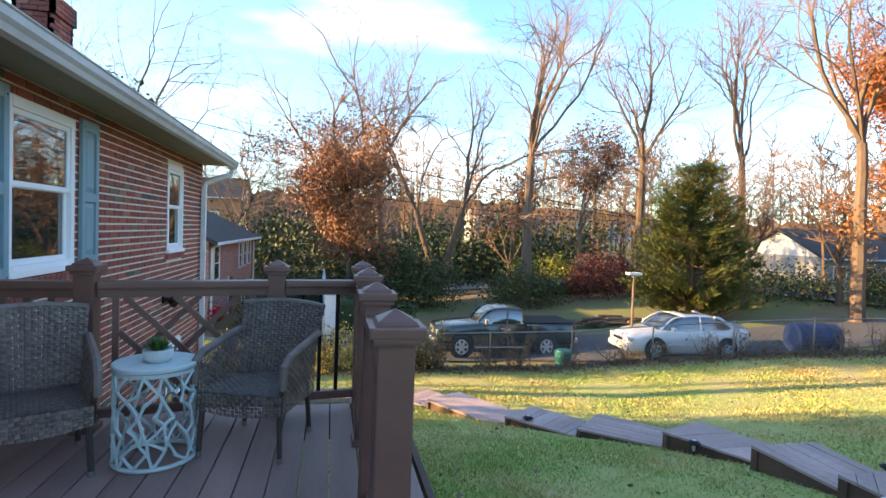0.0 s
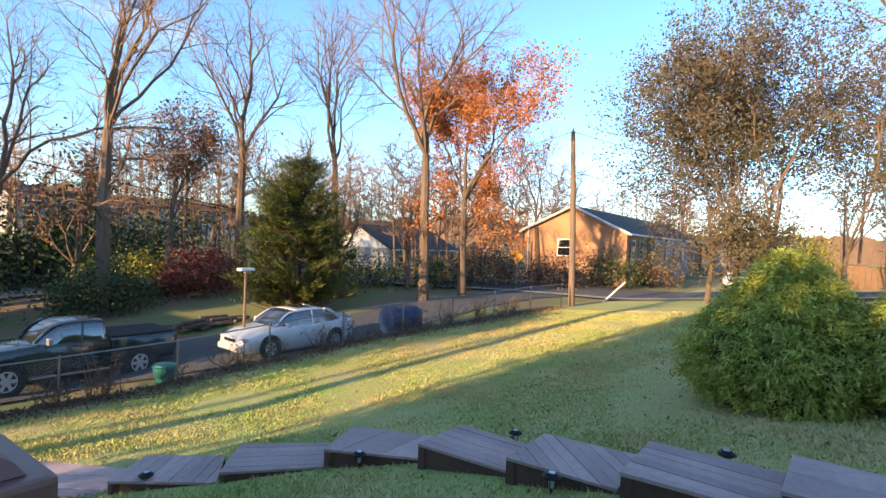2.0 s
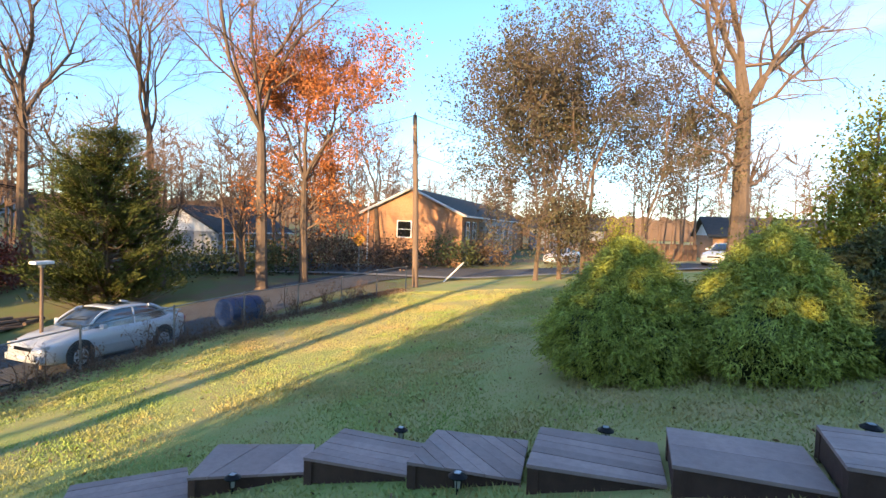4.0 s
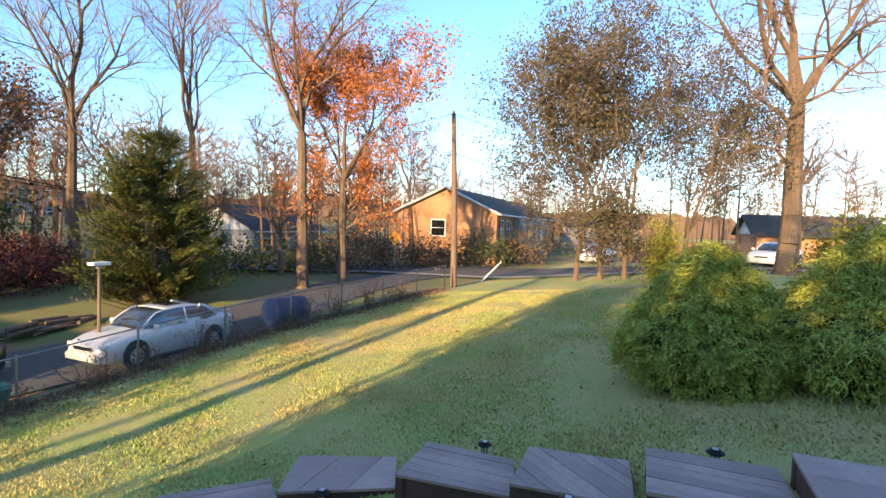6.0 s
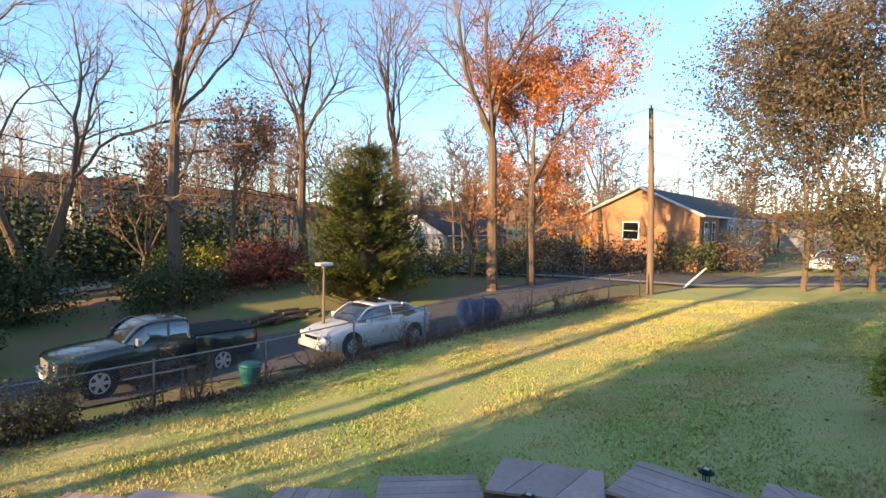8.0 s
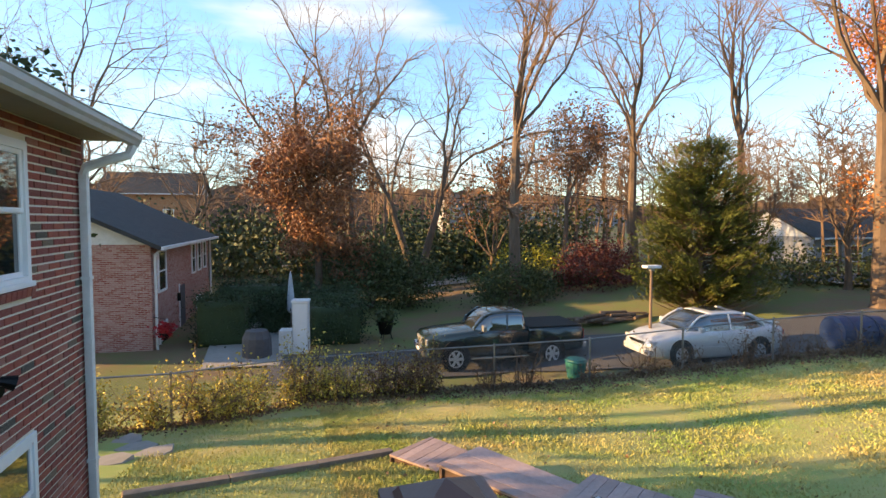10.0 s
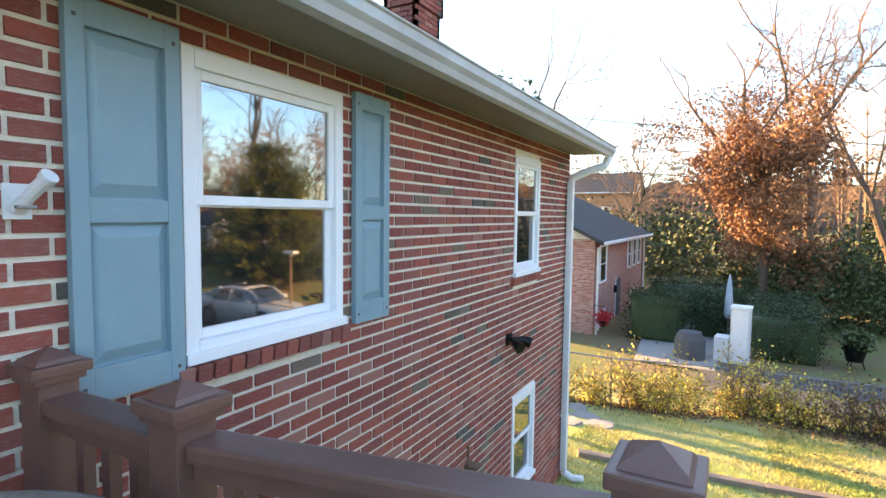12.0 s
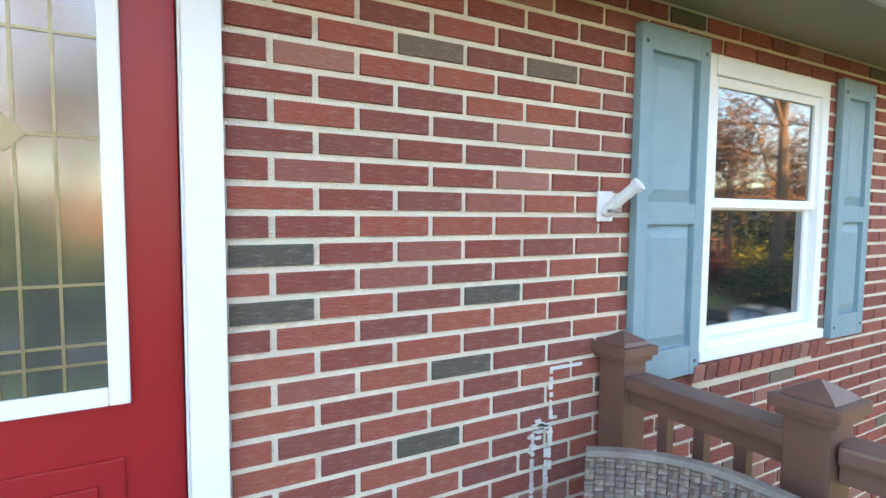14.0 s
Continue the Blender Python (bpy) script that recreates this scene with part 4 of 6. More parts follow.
def mound(at, size, seed, material, label, n=26000, leaf=0.055, dark=None):
    """A dense weeping evergreen: hanging thread-like sprays over a body coloured dark for shade."""
    rnd = random.Random(seed)
    z0 = ground_z(at[0], at[1]) - 0.06
    t = thing("evergreen_shrub", (at[0], at[1], z0), label, "shrub", "evergreen shrubs")
    sx, sy, h = size
    body = bmesh.new()
    bmesh.ops.create_icosphere(body, subdivisions=4, radius=1.0)

    def outline(u):
        a = math.atan2(u.y, u.x)
        k = 1 + 0.22 * noise.noise(Vector((u.x * 1.6 + seed, u.y * 1.6, u.z * 1.6))) + 0.17 * noise.noise(Vector((u.x * 4 + seed, u.y * 4, u.z * 4)))
        f = max(0.0, (u.z + 0.35) / 1.35)
        rr = math.sqrt(max(0.0, 1 - u.z * u.z)) if u.z > 0 else math.sqrt(max(0.0, 1 - u.z * u.z)) * (1.0)
        zz = max(0.0, 0.36 * h + u.z * h * 0.64) if u.z > -0.5 else 0.0
        k *= 1.12 - 0.80 * max(0.0, u.z)
        return Vector((u.x * sx * k, u.y * sy * k, zz * (0.92 + 0.16 * noise.noise(Vector((math.cos(a) * 1.5 + seed, math.sin(a) * 1.5, 0))))))
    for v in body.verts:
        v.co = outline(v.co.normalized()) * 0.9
    part("inner_body", body, M_SHRUB, t, "inner body, shade put into its dark colour", smooth=True)
    s = Soup()
    m = n // 26
    for _ in range(m):
        u = Vector((rnd.gauss(0, 1), rnd.gauss(0, 1), rnd.gauss(0.25, 0.8))).normalized()
        if u.z < -0.48:
            continue
        c = outline(u) * rnd.uniform(0.9, 1.04)
        out = Vector((u.x / sx, u.y / sy, u.z / h + 0.25)).normalized()
        tip = c + (out + Vector((0, 0, -0.35))) * 0.17 * rnd.uniform(0.4, 1.6)
        for _ in range(26):
            f = rnd.random()
            p = c + (tip - c) * f + Vector((rnd.gauss(0, 0.045), rnd.gauss(0, 0.045), rnd.gauss(0, 0.04)))
            d = (out * 0.6 + Vector((rnd.gauss(0, 0.5), rnd.gauss(0, 0.5), rnd.gauss(-0.25, 0.45)))).normalized()
            b = d.cross(Vector((rnd.gauss(0, 1), rnd.gauss(0, 1), rnd.gauss(0, 1)))).normalized() * leaf * 0.2
            ln = leaf * rnd.uniform(0.8, 1.9)
            k = len(s.v)
            for q in (p - b, p + b, p + d * ln + Vector((0, 0, -ln * 0.25))):
                s.v.append((q.x, q.y, q.z))
            s.f.append((k, k + 1, k + 2))
    part("foliage", s.mesh("foliage", material), None, t)
    return t


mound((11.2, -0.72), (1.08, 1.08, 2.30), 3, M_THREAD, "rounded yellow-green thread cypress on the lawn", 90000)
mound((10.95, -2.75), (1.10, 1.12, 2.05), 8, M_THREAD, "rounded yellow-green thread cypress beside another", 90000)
mound((12.7, -4.75), (1.25, 1.25, 1.8), 12, M_SHRUB, "dark green rounded evergreen behind the cypresses", 40000, 0.09)
mound((10.3, -4.75), (0.9, 0.9, 1.35), 15, M_SHRUB, "dark green rounded evergreen shrub", 34000, 0.08)
shrub((14.6, -5.35), (1.15, 1.15, 4.6), 26000, 0.075, M_GOLD, 4, "tall golden-green conical arborvitae", "evergreen_shrub", "cone", -0.4)
shrub((16.2, -4.35), (0.95, 0.9, 2.2), 9000, 0.08, M_GOLD, 5, "round golden-yellow evergreen shrub behind the lawn", "evergreen_shrub", "round", 0.0)
shrub((28.2, -0.95), (0.6, 0.6, 3.2), 7000, 0.10, M_GOLD, 6, "narrow golden arborvitae shrub with green base", "evergreen_shrub", "cone", -0.4)


def cedar(at, reach, h, seed, label):
    """A ragged conifer: a trunk, rising boughs of uneven length, and many small upright sprays on each."""
    rnd = random.Random(seed)
    t = thing("cedar", (at[0], at[1], ground_z(*at) - 0.05), label, "tree")
    wood, s = Soup(), Soup()
    p = Vector((0, 0, -0.1))
    for i in range(8):
        q = Vector((rnd.gauss(0, 0.05), rnd.gauss(0, 0.05), h * (i + 1) / 8.6))
        wood.seg(p, q, 0.2 * (1 - i / 9), 0.2 * (1 - (i + 1) / 9), 7)
        p = q
    for k in range(460):
        f = rnd.random() ** 1.25 * 0.97
        a = rnd.uniform(0, 6.283)
        lobe = 1 + 0.5 * noise.noise(Vector((math.cos(a) * 1.7 + seed, math.sin(a) * 1.7, f * 5)))
        r = reach * (min(1.0, 0.72 + f * 1.6) * (1 - f) ** 0.6 + 0.05) * lobe * rnd.uniform(0.55, 1.12)
        root = Vector((0, 0, h * f * 0.93 + 0.15))
        tip = Vector((math.cos(a) * r, math.sin(a) * r, h * f * 0.93 + 0.15 + r * rnd.uniform(0.15, 0.75)))
        mid = (root + tip) * 0.5 - Vector((0, 0, 0.12 * r))
        wood.seg(root, mid, 0.025, 0.016, 4)
        wood.seg(mid, tip, 0.016, 0.006, 3)
        for j in range(int(9 + 11 * r)):
            g = 0.3 + 0.75 * rnd.random() ** 0.7
            c = root + (tip - root) * g + Vector((rnd.gauss(0, 0.13), rnd.gauss(0, 0.13), rnd.gauss(0, 0.10)))
            up = (Vector((math.cos(a) * 0.5, math.sin(a) * 0.5, 0.9)) + Vector((rnd.gauss(0, 0.35), rnd.gauss(0, 0.35), rnd.gauss(0, 0.3)))).normalized()
            ln = rnd.uniform(0.18, 0.42)
            for _ in range(12):
                w = c + up * ln * rnd.random() + Vector((rnd.gauss(0, 0.035), rnd.gauss(0, 0.035), 0))
                d = (up + Vector((rnd.gauss(0, 0.5), rnd.gauss(0, 0.5), rnd.gauss(0, 0.4)))).normalized()
                b = d.orthogonal().normalized() * 0.020
                n0 = len(s.v)
                for v in (w - b, w + b, w + d * rnd.uniform(0.07, 0.15)):
                    s.v.append((v.x, v.y, v.z))
                s.f.append((n0, n0 + 1, n0 + 2))
    part("trunk", wood.mesh("trunk", M_BARK), None, t)
    part("foliage", s.mesh("foliage", M_CEDAR), None, t)


cedar((18.4, 18.9), 2.7, 7.6, 7, "tall ragged yellow-green cedar beside the driveway")
shrub((5.9, 29.4), (2.6, 2.2, 3.6), 9000, 0.18, M_SHRUB, 8, "broad green shrub on crooked stems", stems=10)
shrub((8.1, 29.5), (1.7, 1.5, 3.2), 3000, 0.16, M_SHRUB, 9, "open green-yellow shrub on slim stems", stems=12)
shrub((13.3, 26.6), (2.0, 1.6, 2.1), 6000, 0.16, M_SHRUB, 10, "green shrub round the base of a tree", stems=8)
shrub((19.0, 27.5), (2.2, 1.8, 2.3), 6000, 0.16, M_REDSH, 11, "dark red autumn shrub by the drive")
shrub((17.0, 31.0), (1.5, 1.2, 2.3), 4000, 0.16, M_GOLD, 12, "small yellow-green conifer shrub", shape="cone")
shrub((15.8, 33.0), (1.3, 1.2, 2.2), 4000, 0.16, M_GOLD, 13, "small yellow-green conifer shrub", shape="cone")
shrub((17.5, 30.0), (3.5, 1.2, 0.9), 5000, 0.14, M_HEDGE, 14, "low dark green clipped hedge", shape="box")
for k, (x, y, a, b, h) in enumerate(((-0.8, 22.3, 0.85, 0.8, 1.75), (1.0, 24.0, 0.5, 0.5, 1.5), (3.4, 21.8, 0.95, 0.9, 1.5), (0.4, 26.5, 1.8, 0.6, 1.8), (3.5, 25.0, 1.1, 1.0, 1.6))):
    shrub((x, y), (a, b, h), 6000, 0.09, M_HEDGE, 50 + k, "clipped dark green hedge in the neighbour's yard", "hedge", "box", 0.0, group="clipped hedges")
for k in range(26):
    x, y = rnd.uniform(-14, 26), rnd.uniform(38, 52)
    shrub((x, y), (rnd.uniform(2, 4), 2.0, rnd.uniform(2.5, 5.5)), 1500, 0.35, rnd.choice((M_HEDGE, M_HEDGE, M_SHRUB)), 100 + k, "dark green evergreen thicket in the distance", "thicket", group="far thickets")
for k, (x, y, w, h) in enumerate(((37.0, 14.0, 1.6, 1.6), (40.5, 11.0, 1.8, 2.4), (44.0, 9.0, 1.5, 1.9), (33.0, 17.0, 2.0, 2.4), (30.0, 19.0, 1.5, 1.6), (35.0, 19.5, 2.5, 2.6))):
    shrub((x, y), (w, w, h), 2500, 0.18, (M_BROWNL, M_SHRUB, M_BROWNL)[k % 3], 140 + k, "dull brown-green autumn shrub by the far house", group="far shrubs")
for k, (x, y) in enumerate(((27.0, 21.5), (23.5, 22.0))):
    shrub((x, y), (1.6, 1.4, 1.6), 2000, 0.18, M_SHRUB, 160 + k, "green shrub behind the driveway")

# sun blockers added out of view
for x, y, r, h, sd in unseen_evergreens:
    shrub((x, y), (r, r, h), 6000, 0.30, M_HEDGE, sd, "unseen evergreen added west of the house to cast shade", "shade_evergreen", "cedar", 0.0, group="western evergreens")
# two more unseen blockers; clear trunks let low sun reach the near grass
for k, (x, y, r) in enumerate(((-6.0, 7.9, 0.5), (-6.0, 15.8, 0.9))):
    shrub((x, y), (r, r * 0.9, 5.2), 9000, 0.22, M_HEDGE, 340 + k, "unseen clear-trunked evergreen added to shape the lawn shadow", "shade_evergreen", "box", 0.0, group="western evergreens", z=ground_z(x, y) + 2.9, clear=2.95)

# ---- chain-link fence ----
FX0, FX1 = -3.2, 27.5
fence = thing("chain_link_fence", (0, 0, 0), "old galvanised chain-link fence below the lawn", "fence")


def fz(x):
    return ground_z(x, fence_y(x))


FH = 1.15
x = FX0
while x <= FX1:
    z = fz(x)
    part("post", tube([(x, fence_y(x), z - 0.1), (x, fence_y(x), z + FH + 0.05)], 0.028, 8), M_STEEL, fence)
    x2 = min(FX1, x + 2.55)
    if x2 > x:
        part("top_rail", tube([(x, fence_y(x), z + FH), (x2, fence_y(x2), fz(x2) + FH)], 0.02, 6), M_STEEL, fence)
    x += 2.55
wires = Soup()
x = FX0
while x < FX1 - 1.2:
    for dx in (FH, -FH):
        a, b = (x, x + FH) if dx > 0 else (x + FH, x)
        wires.seg(Vector((a, fence_y(a) + 0.03, fz(a) + 0.02)), Vector((b, fence_y(b) + 0.03, fz(b) + FH)), 0.0022, 0.0022, 3)
    x += 0.075
w = part("wire_mesh", wires.mesh("wire_mesh", M_STEEL), None, fence)
tagged(w, kind="stuff")

rnd = random.Random(31)
stems, dry, vine = Soup(), Soup(), Soup()
clumps = []
x = FX0
while x < 25:
    clumps.append((x, rnd.uniform(0.6, 1.25) * (1.1 if x < 8 else 0.9)))
    x += rnd.uniform(0.35, 0.9) if x < 5 else rnd.uniform(0.8, 1.7)
for cx, size in clumps:
    for k in range(int(15 * size) if cx < 5 else int(12 * size)):
        x = cx + rnd.gauss(0, 0.16)
        y = fence_y(x) + rnd.gauss(0, 0.12)
        p = Vector((x, y, ground_z(x, y) - 0.05))
        h = rnd.uniform(0.5, 1.35) * size * (1.0 if cx < 5 else 0.85)
        d = Vector((rnd.gauss(0, 0.22), rnd.gauss(0, 0.12), 1)).normalized()
        r = rnd.uniform(0.006, 0.028)
        for i in range(5):
            d = (d + Vector((rnd.gauss(0, 0.22), rnd.gauss(0, 0.16), rnd.gauss(0, 0.1)))).normalized()
            q = p + d * h / 5
            stems.seg(p, q, r, r * 0.8, 4)
            r *= 0.8
            p = q
            for _ in range(3):
                e = p + Vector((rnd.gauss(0, 0.12), rnd.gauss(0, 0.12), rnd.gauss(0.02, 0.16)))
                stems.seg(p, e, 0.005, 0.003, 3)
                for _ in range(1 if x > 6 else 6):
                    # mostly sun-brightened leaf colour at the left end, dry brown further on
                    bright = x < 6.5 and rnd.random() < (0.9 if x < 4 else 0.25)
                    (vine if bright else dry).leaf(e + Vector((rnd.gauss(0, 0.08), rnd.gauss(0, 0.08), rnd.gauss(0, 0.08))), 0.07, rnd, 0.4)
hedge_line = thing("fence_vines", (0, 0, 0), "tangled dry vines and brush along the fence", "vines", kind="stuff")
tagged(part("stems", stems.mesh("stems", M_TWIG), None, hedge_line), kind="stuff")
tagged(part("dry_leaves", dry.mesh("dry_leaves", M_BROWNL), None, hedge_line), kind="stuff")
tagged(part("yellow_leaves", vine.mesh("yellow_leaves", M_VINE), None, hedge_line), kind="stuff")
litter = Soup()
for k in range(16000):
    x = rnd.uniform(FX0, 27)
    y = fence_y(x) - abs(rnd.gauss(0, 0.5)) + 0.3
    litter.leaf(Vector((x, y, ground_z(x, y) + 0.03)), 0.075, rnd, 0.0)
tagged(new("leaf_litter", litter.mesh("leaf_litter", M_FALLEN)), "brown fallen leaves along the fence", "leaves", kind="stuff")
fall = Soup()
for k in range(1100):
    x, y = rnd.uniform(2.6, 26), rnd.uniform(-5, 13)
    if y < fence_y(x):
        fall.leaf(Vector((x, y, ground_z(x, y) + 0.04)), 0.07, rnd, 0.0)
tagged(new("fallen_leaves", fall.mesh("fallen_leaves", M_FALLEN)), "scattered brown leaves on the grass", "leaves", kind="stuff")

# ---- grass ----
blades = Soup()
rnd = random.Random(9)


def blade(x, y, h, b):
    z = ground_z(x, y)
    a = rnd.uniform(0, 6.28)
    i = len(blades.v)
    dx, dy = b * math.cos(a), b * math.sin(a)
    blades.v += [(x - dx, y - dy, z - 0.01), (x + dx, y + dy, z - 0.01), (x + rnd.gauss(0, 0.03), y + rnd.gauss(0, 0.03), z + h)]
    blades.f.append((i, i + 1, i + 2))


for k in range(300000):
    x, y = 2.5 + 23.5 * rnd.random() ** 1.45, rnd.uniform(-4.5, 13.5)
    if y > fence_y(x) - 0.4:
        continue
    tuft = noise.noise(Vector((x * 0.8, y * 0.8, 0))) + 0.6 * noise.noise(Vector((x * 3.1, y * 3.1, 2)))
    blade(x, y, rnd.uniform(0.018, 0.05) * (1.0 + 0.6 * tuft), 0.005 + 0.004 * rnd.random() + 0.0008 * x)
for k in range(40000):
    x, y = rnd.uniform(-0.5, 4), rnd.uniform(1.2, 12.5)
    if y < fence_y(x) - 0.4:
        blade(x, y, rnd.uniform(0.02, 0.06), 0.008)
tagged(new("grass", blades.mesh("grass", M_BLADE)), "short uneven lawn grass, green and straw-coloured", "grass", kind="stuff")


# ---- garden steps: level wooden platforms down the slope ----
def clip(poly, n, c):
    """The part of a flat polygon where n . p <= c."""
    out = []
    for p, q in zip(poly, poly[1:] + poly[:1]):
        dp, dq = n.dot(p) - c, n.dot(q) - c
        if dp <= 0:
            out.append(p)
        if (dp < 0) != (dq < 0) and dp != dq:
            out.append(p + (q - p) * (dp / (dp - dq)))
    return out


def slab(poly, z0, z1, edge=0.003):
    """A board cut to a polygon, with its upper edge eased."""
    bm = bmesh.new()
    mid = sum(poly, Vector((0, 0))) / len(poly)
    inner = [p + (mid - p).normalized() * edge for p in poly]
    rings = [[bm.verts.new((p.x, p.y, z)) for p in ring] for ring, z in ((poly, z0), (poly, z1 - edge), (inner, z1))]
    for lo, hi in zip(rings, rings[1:]):
        for k in range(len(poly)):
            bm.faces.new((lo[k], lo[(k + 1) % len(poly)], hi[(k + 1) % len(poly)], hi[k]))
    bm.faces.new(rings[0][::-1])
    bm.faces.new(rings[2])
    return bm


def platform(corners, z, turn, width, seed):
    """corners: near left, far left, far right, near right. Boards run along the near edge, turned by turn degrees."""
    q = [Vector(c) for c in corners]
    mid = sum(q, Vector((0, 0))) / 4
    p = thing("garden_step", (mid.x, mid.y, z - 0.16), "low reddish-brown stained wooden step platform on the grass", "step", "garden step platforms")
    q = [c - mid for c in q][::-1]
    rnd = random.Random(seed)
    for a, b in zip(q, q[1:] + q[:1]):
        d = (b - a).normalized()
        n = Vector((d.y, -d.x))
        face = [a - n * 0.035, b - n * 0.035, b - n * 0.002, a - n * 0.002]
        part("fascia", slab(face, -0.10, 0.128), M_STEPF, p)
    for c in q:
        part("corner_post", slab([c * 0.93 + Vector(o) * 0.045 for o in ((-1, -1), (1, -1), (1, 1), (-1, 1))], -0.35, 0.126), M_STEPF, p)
    d = (q[0] - q[3]).normalized()
    d.rotate(Matrix.Rotation(math.radians(turn), 2))
    n = Vector((-d.y, d.x))
    over = [c * 1.03 for c in q]
    lo, hi = min(n.dot(c) for c in over), max(n.dot(c) for c in over)
    count = max(2, round((hi - lo) / width))
    for k in range(count):
        u, v = lo + (hi - lo) * k / count + 0.003, lo + (hi - lo) * (k + 1) / count - 0.003
        poly = clip(clip(over, n, v), -n, -u)
        if len(poly) >= 3:
            part("board", slab(poly, 0.13, 0.16 + rnd.uniform(-0.002, 0.003)), M_STEP, p)
    return p


STEPS = [(((6.38, -2.02), (7.24, -2.12), (7.20, -3.14), (6.34, -3.04)), -0.26, 4, 0.145), (((6.48, -0.92), (7.32, -0.96), (7.30, -2.02), (6.44, -1.98)), -0.48, 0, 0.42),
         (((6.60, 0.22), (7.51, 0.21), (7.53, -0.88), (6.64, -0.88)), -0.72, -6, 0.145), (((6.76, 1.38), (7.62, 1.36), (7.70, 0.38), (6.80, 0.32)), -0.96, -48, 0.145),
         (((6.92, 2.60), (7.78, 2.58), (7.72, 1.56), (6.96, 1.42)), -1.19, -4, 0.145), (((6.57, 3.78), (7.36, 4.06), (7.80, 3.02), (7.14, 2.72)), -1.46, 62, 0.45),
         (((5.68, 4.58), (6.32, 5.12), (7.10, 4.32), (6.60, 3.78)), -1.68, -3, 0.145), (((4.90, 5.60), (5.54, 6.00), (6.14, 5.24), (5.66, 4.66)), -1.82, 88, 0.145),
         (((3.86, 7.16), (4.60, 7.56), (5.44, 6.14), (4.80, 5.72)), -2.02, 2, 0.20), (((3.36, 8.20), (4.12, 8.66), (4.54, 8.02), (3.92, 7.50)), -2.27, 88, 0.15)]
for k, (corners, z, turn, width) in enumerate(STEPS):
    platform(corners, z, turn, width, 60 + k)


def path_light(x, y):
    z = ground_z(x, y)
    p = thing("path_light", (x, y, z), "small black solar path light in the grass", "path light", "solar path lights")
    part("stake", tube([(0, 0, -0.08), (0, 0, 0.08)], 0.012, 6), M_BLACK, p)
    for k in range(4):
        a = k * math.pi / 2
        part("strut", tube([(0.032 * math.cos(a), 0.032 * math.sin(a), 0.06), (0.04 * math.cos(a), 0.04 * math.sin(a), 0.17)], 0.005, 5), M_BLACK, p)
    part("lens", lathe([(0.025, 0.07), (0.03, 0.16)], 12), M_LAMPG, p)
    part("cap", lathe([(0.085, 0.165), (0.088, 0.175), (0.05, 0.20), (0.045, 0.208)], 16), M_BLACK, p)
    part("solar_cell", box((-0.028, -0.028, 0.2085), (0.028, 0.028, 0.212)), M_SOLAR, p)


for x, y in ((8.15, 2.0), (6.62, 0.85), (7.77, -0.42), (6.72, 3.35), (7.5, -2.6), (5.2, 5.35)):
    path_light(x, y)

# retaining timber, stone slabs at the house corner
tb = thing("edging_timber", (-0.1, 7.42, ground_z(-0.1, 7.42)), "long weathered landscape timber edging the lawn", "timber")
ends = [Vector((-0.1 + 1.18 * k, 7.42 + 0.40 * k, 0)) for k in range(4)]
for p in ends:
    p.z = ground_z(p.x, p.y) - tb.location.z
for a, b in zip(ends, ends[1:]):
    a, v = a - Vector((-0.1, 7.42, 0)), b - a
    m = Matrix.Translation(a) @ Matrix.Rotation(math.atan2(v.y, v.x), 4, "Z") @ Matrix.Rotation(-math.atan2(v.z, v.xy.length), 4, "Y")
    part("timber_length", box((0.004, -0.07, -0.10), (v.length - 0.004, 0.07, 0.09), 0.012, None, m), M_TIMBER, tb)
for k, (x, y, a) in enumerate(((-0.75, 10.5, 10), (-0.35, 10.0, 40), (-1.1, 11.2, 70), (-0.9, 9.6, 25))):
    s = thing("paving_slab", (x, y, ground_z(x, y)), "grey flat stone slab in the grass", "paving slab", "loose slabs", rz=a)
    part("slab", slab([Vector((0.34 * math.cos(a2 + 0.3 * k) * (1 + 0.18 * math.sin(3 * a2 + k)), 0.27 * math.sin(a2 + 0.3 * k))) for a2 in (0.0, 1.1, 2.0, 3.0, 4.2, 5.3)], -0.08, 0.028, 0.012), M_CONC, s)


# ---- vehicles ----
def loft(stations, bm=None):
    """Closed skin through half-profiles mirrored about y = 0."""
    bm = bm or bmesh.new()
    rings = []
    for x, prof in stations:
        full = [(y, z) for y, z in prof] + [(-y, z) for y, z in prof[::-1] if abs(y) > 1e-6]
        rings.append([bm.verts.new((x, y, z)) for y, z in full])
    n = len(rings[0])
    for a, b in zip(rings, rings[1:]):
        for k in range(n):
            bm.faces.new((a[k], a[(k + 1) % n], b[(k + 1) % n], b[k]))
    bm.faces.new(rings[0])
    bm.faces.new(rings[-1][::-1])
    return bm


def prof(w, zb, zt, crown=0.02):
    return [(0.0, zb), (w * 0.9, zb), (w * 0.985, zb + 0.10), (w, zb + (zt - zb) * 0.5), (w * 0.985, zt - 0.10), (w * 0.94, zt - 0.03), (w * 0.82, zt), (0.0, zt + crown)]


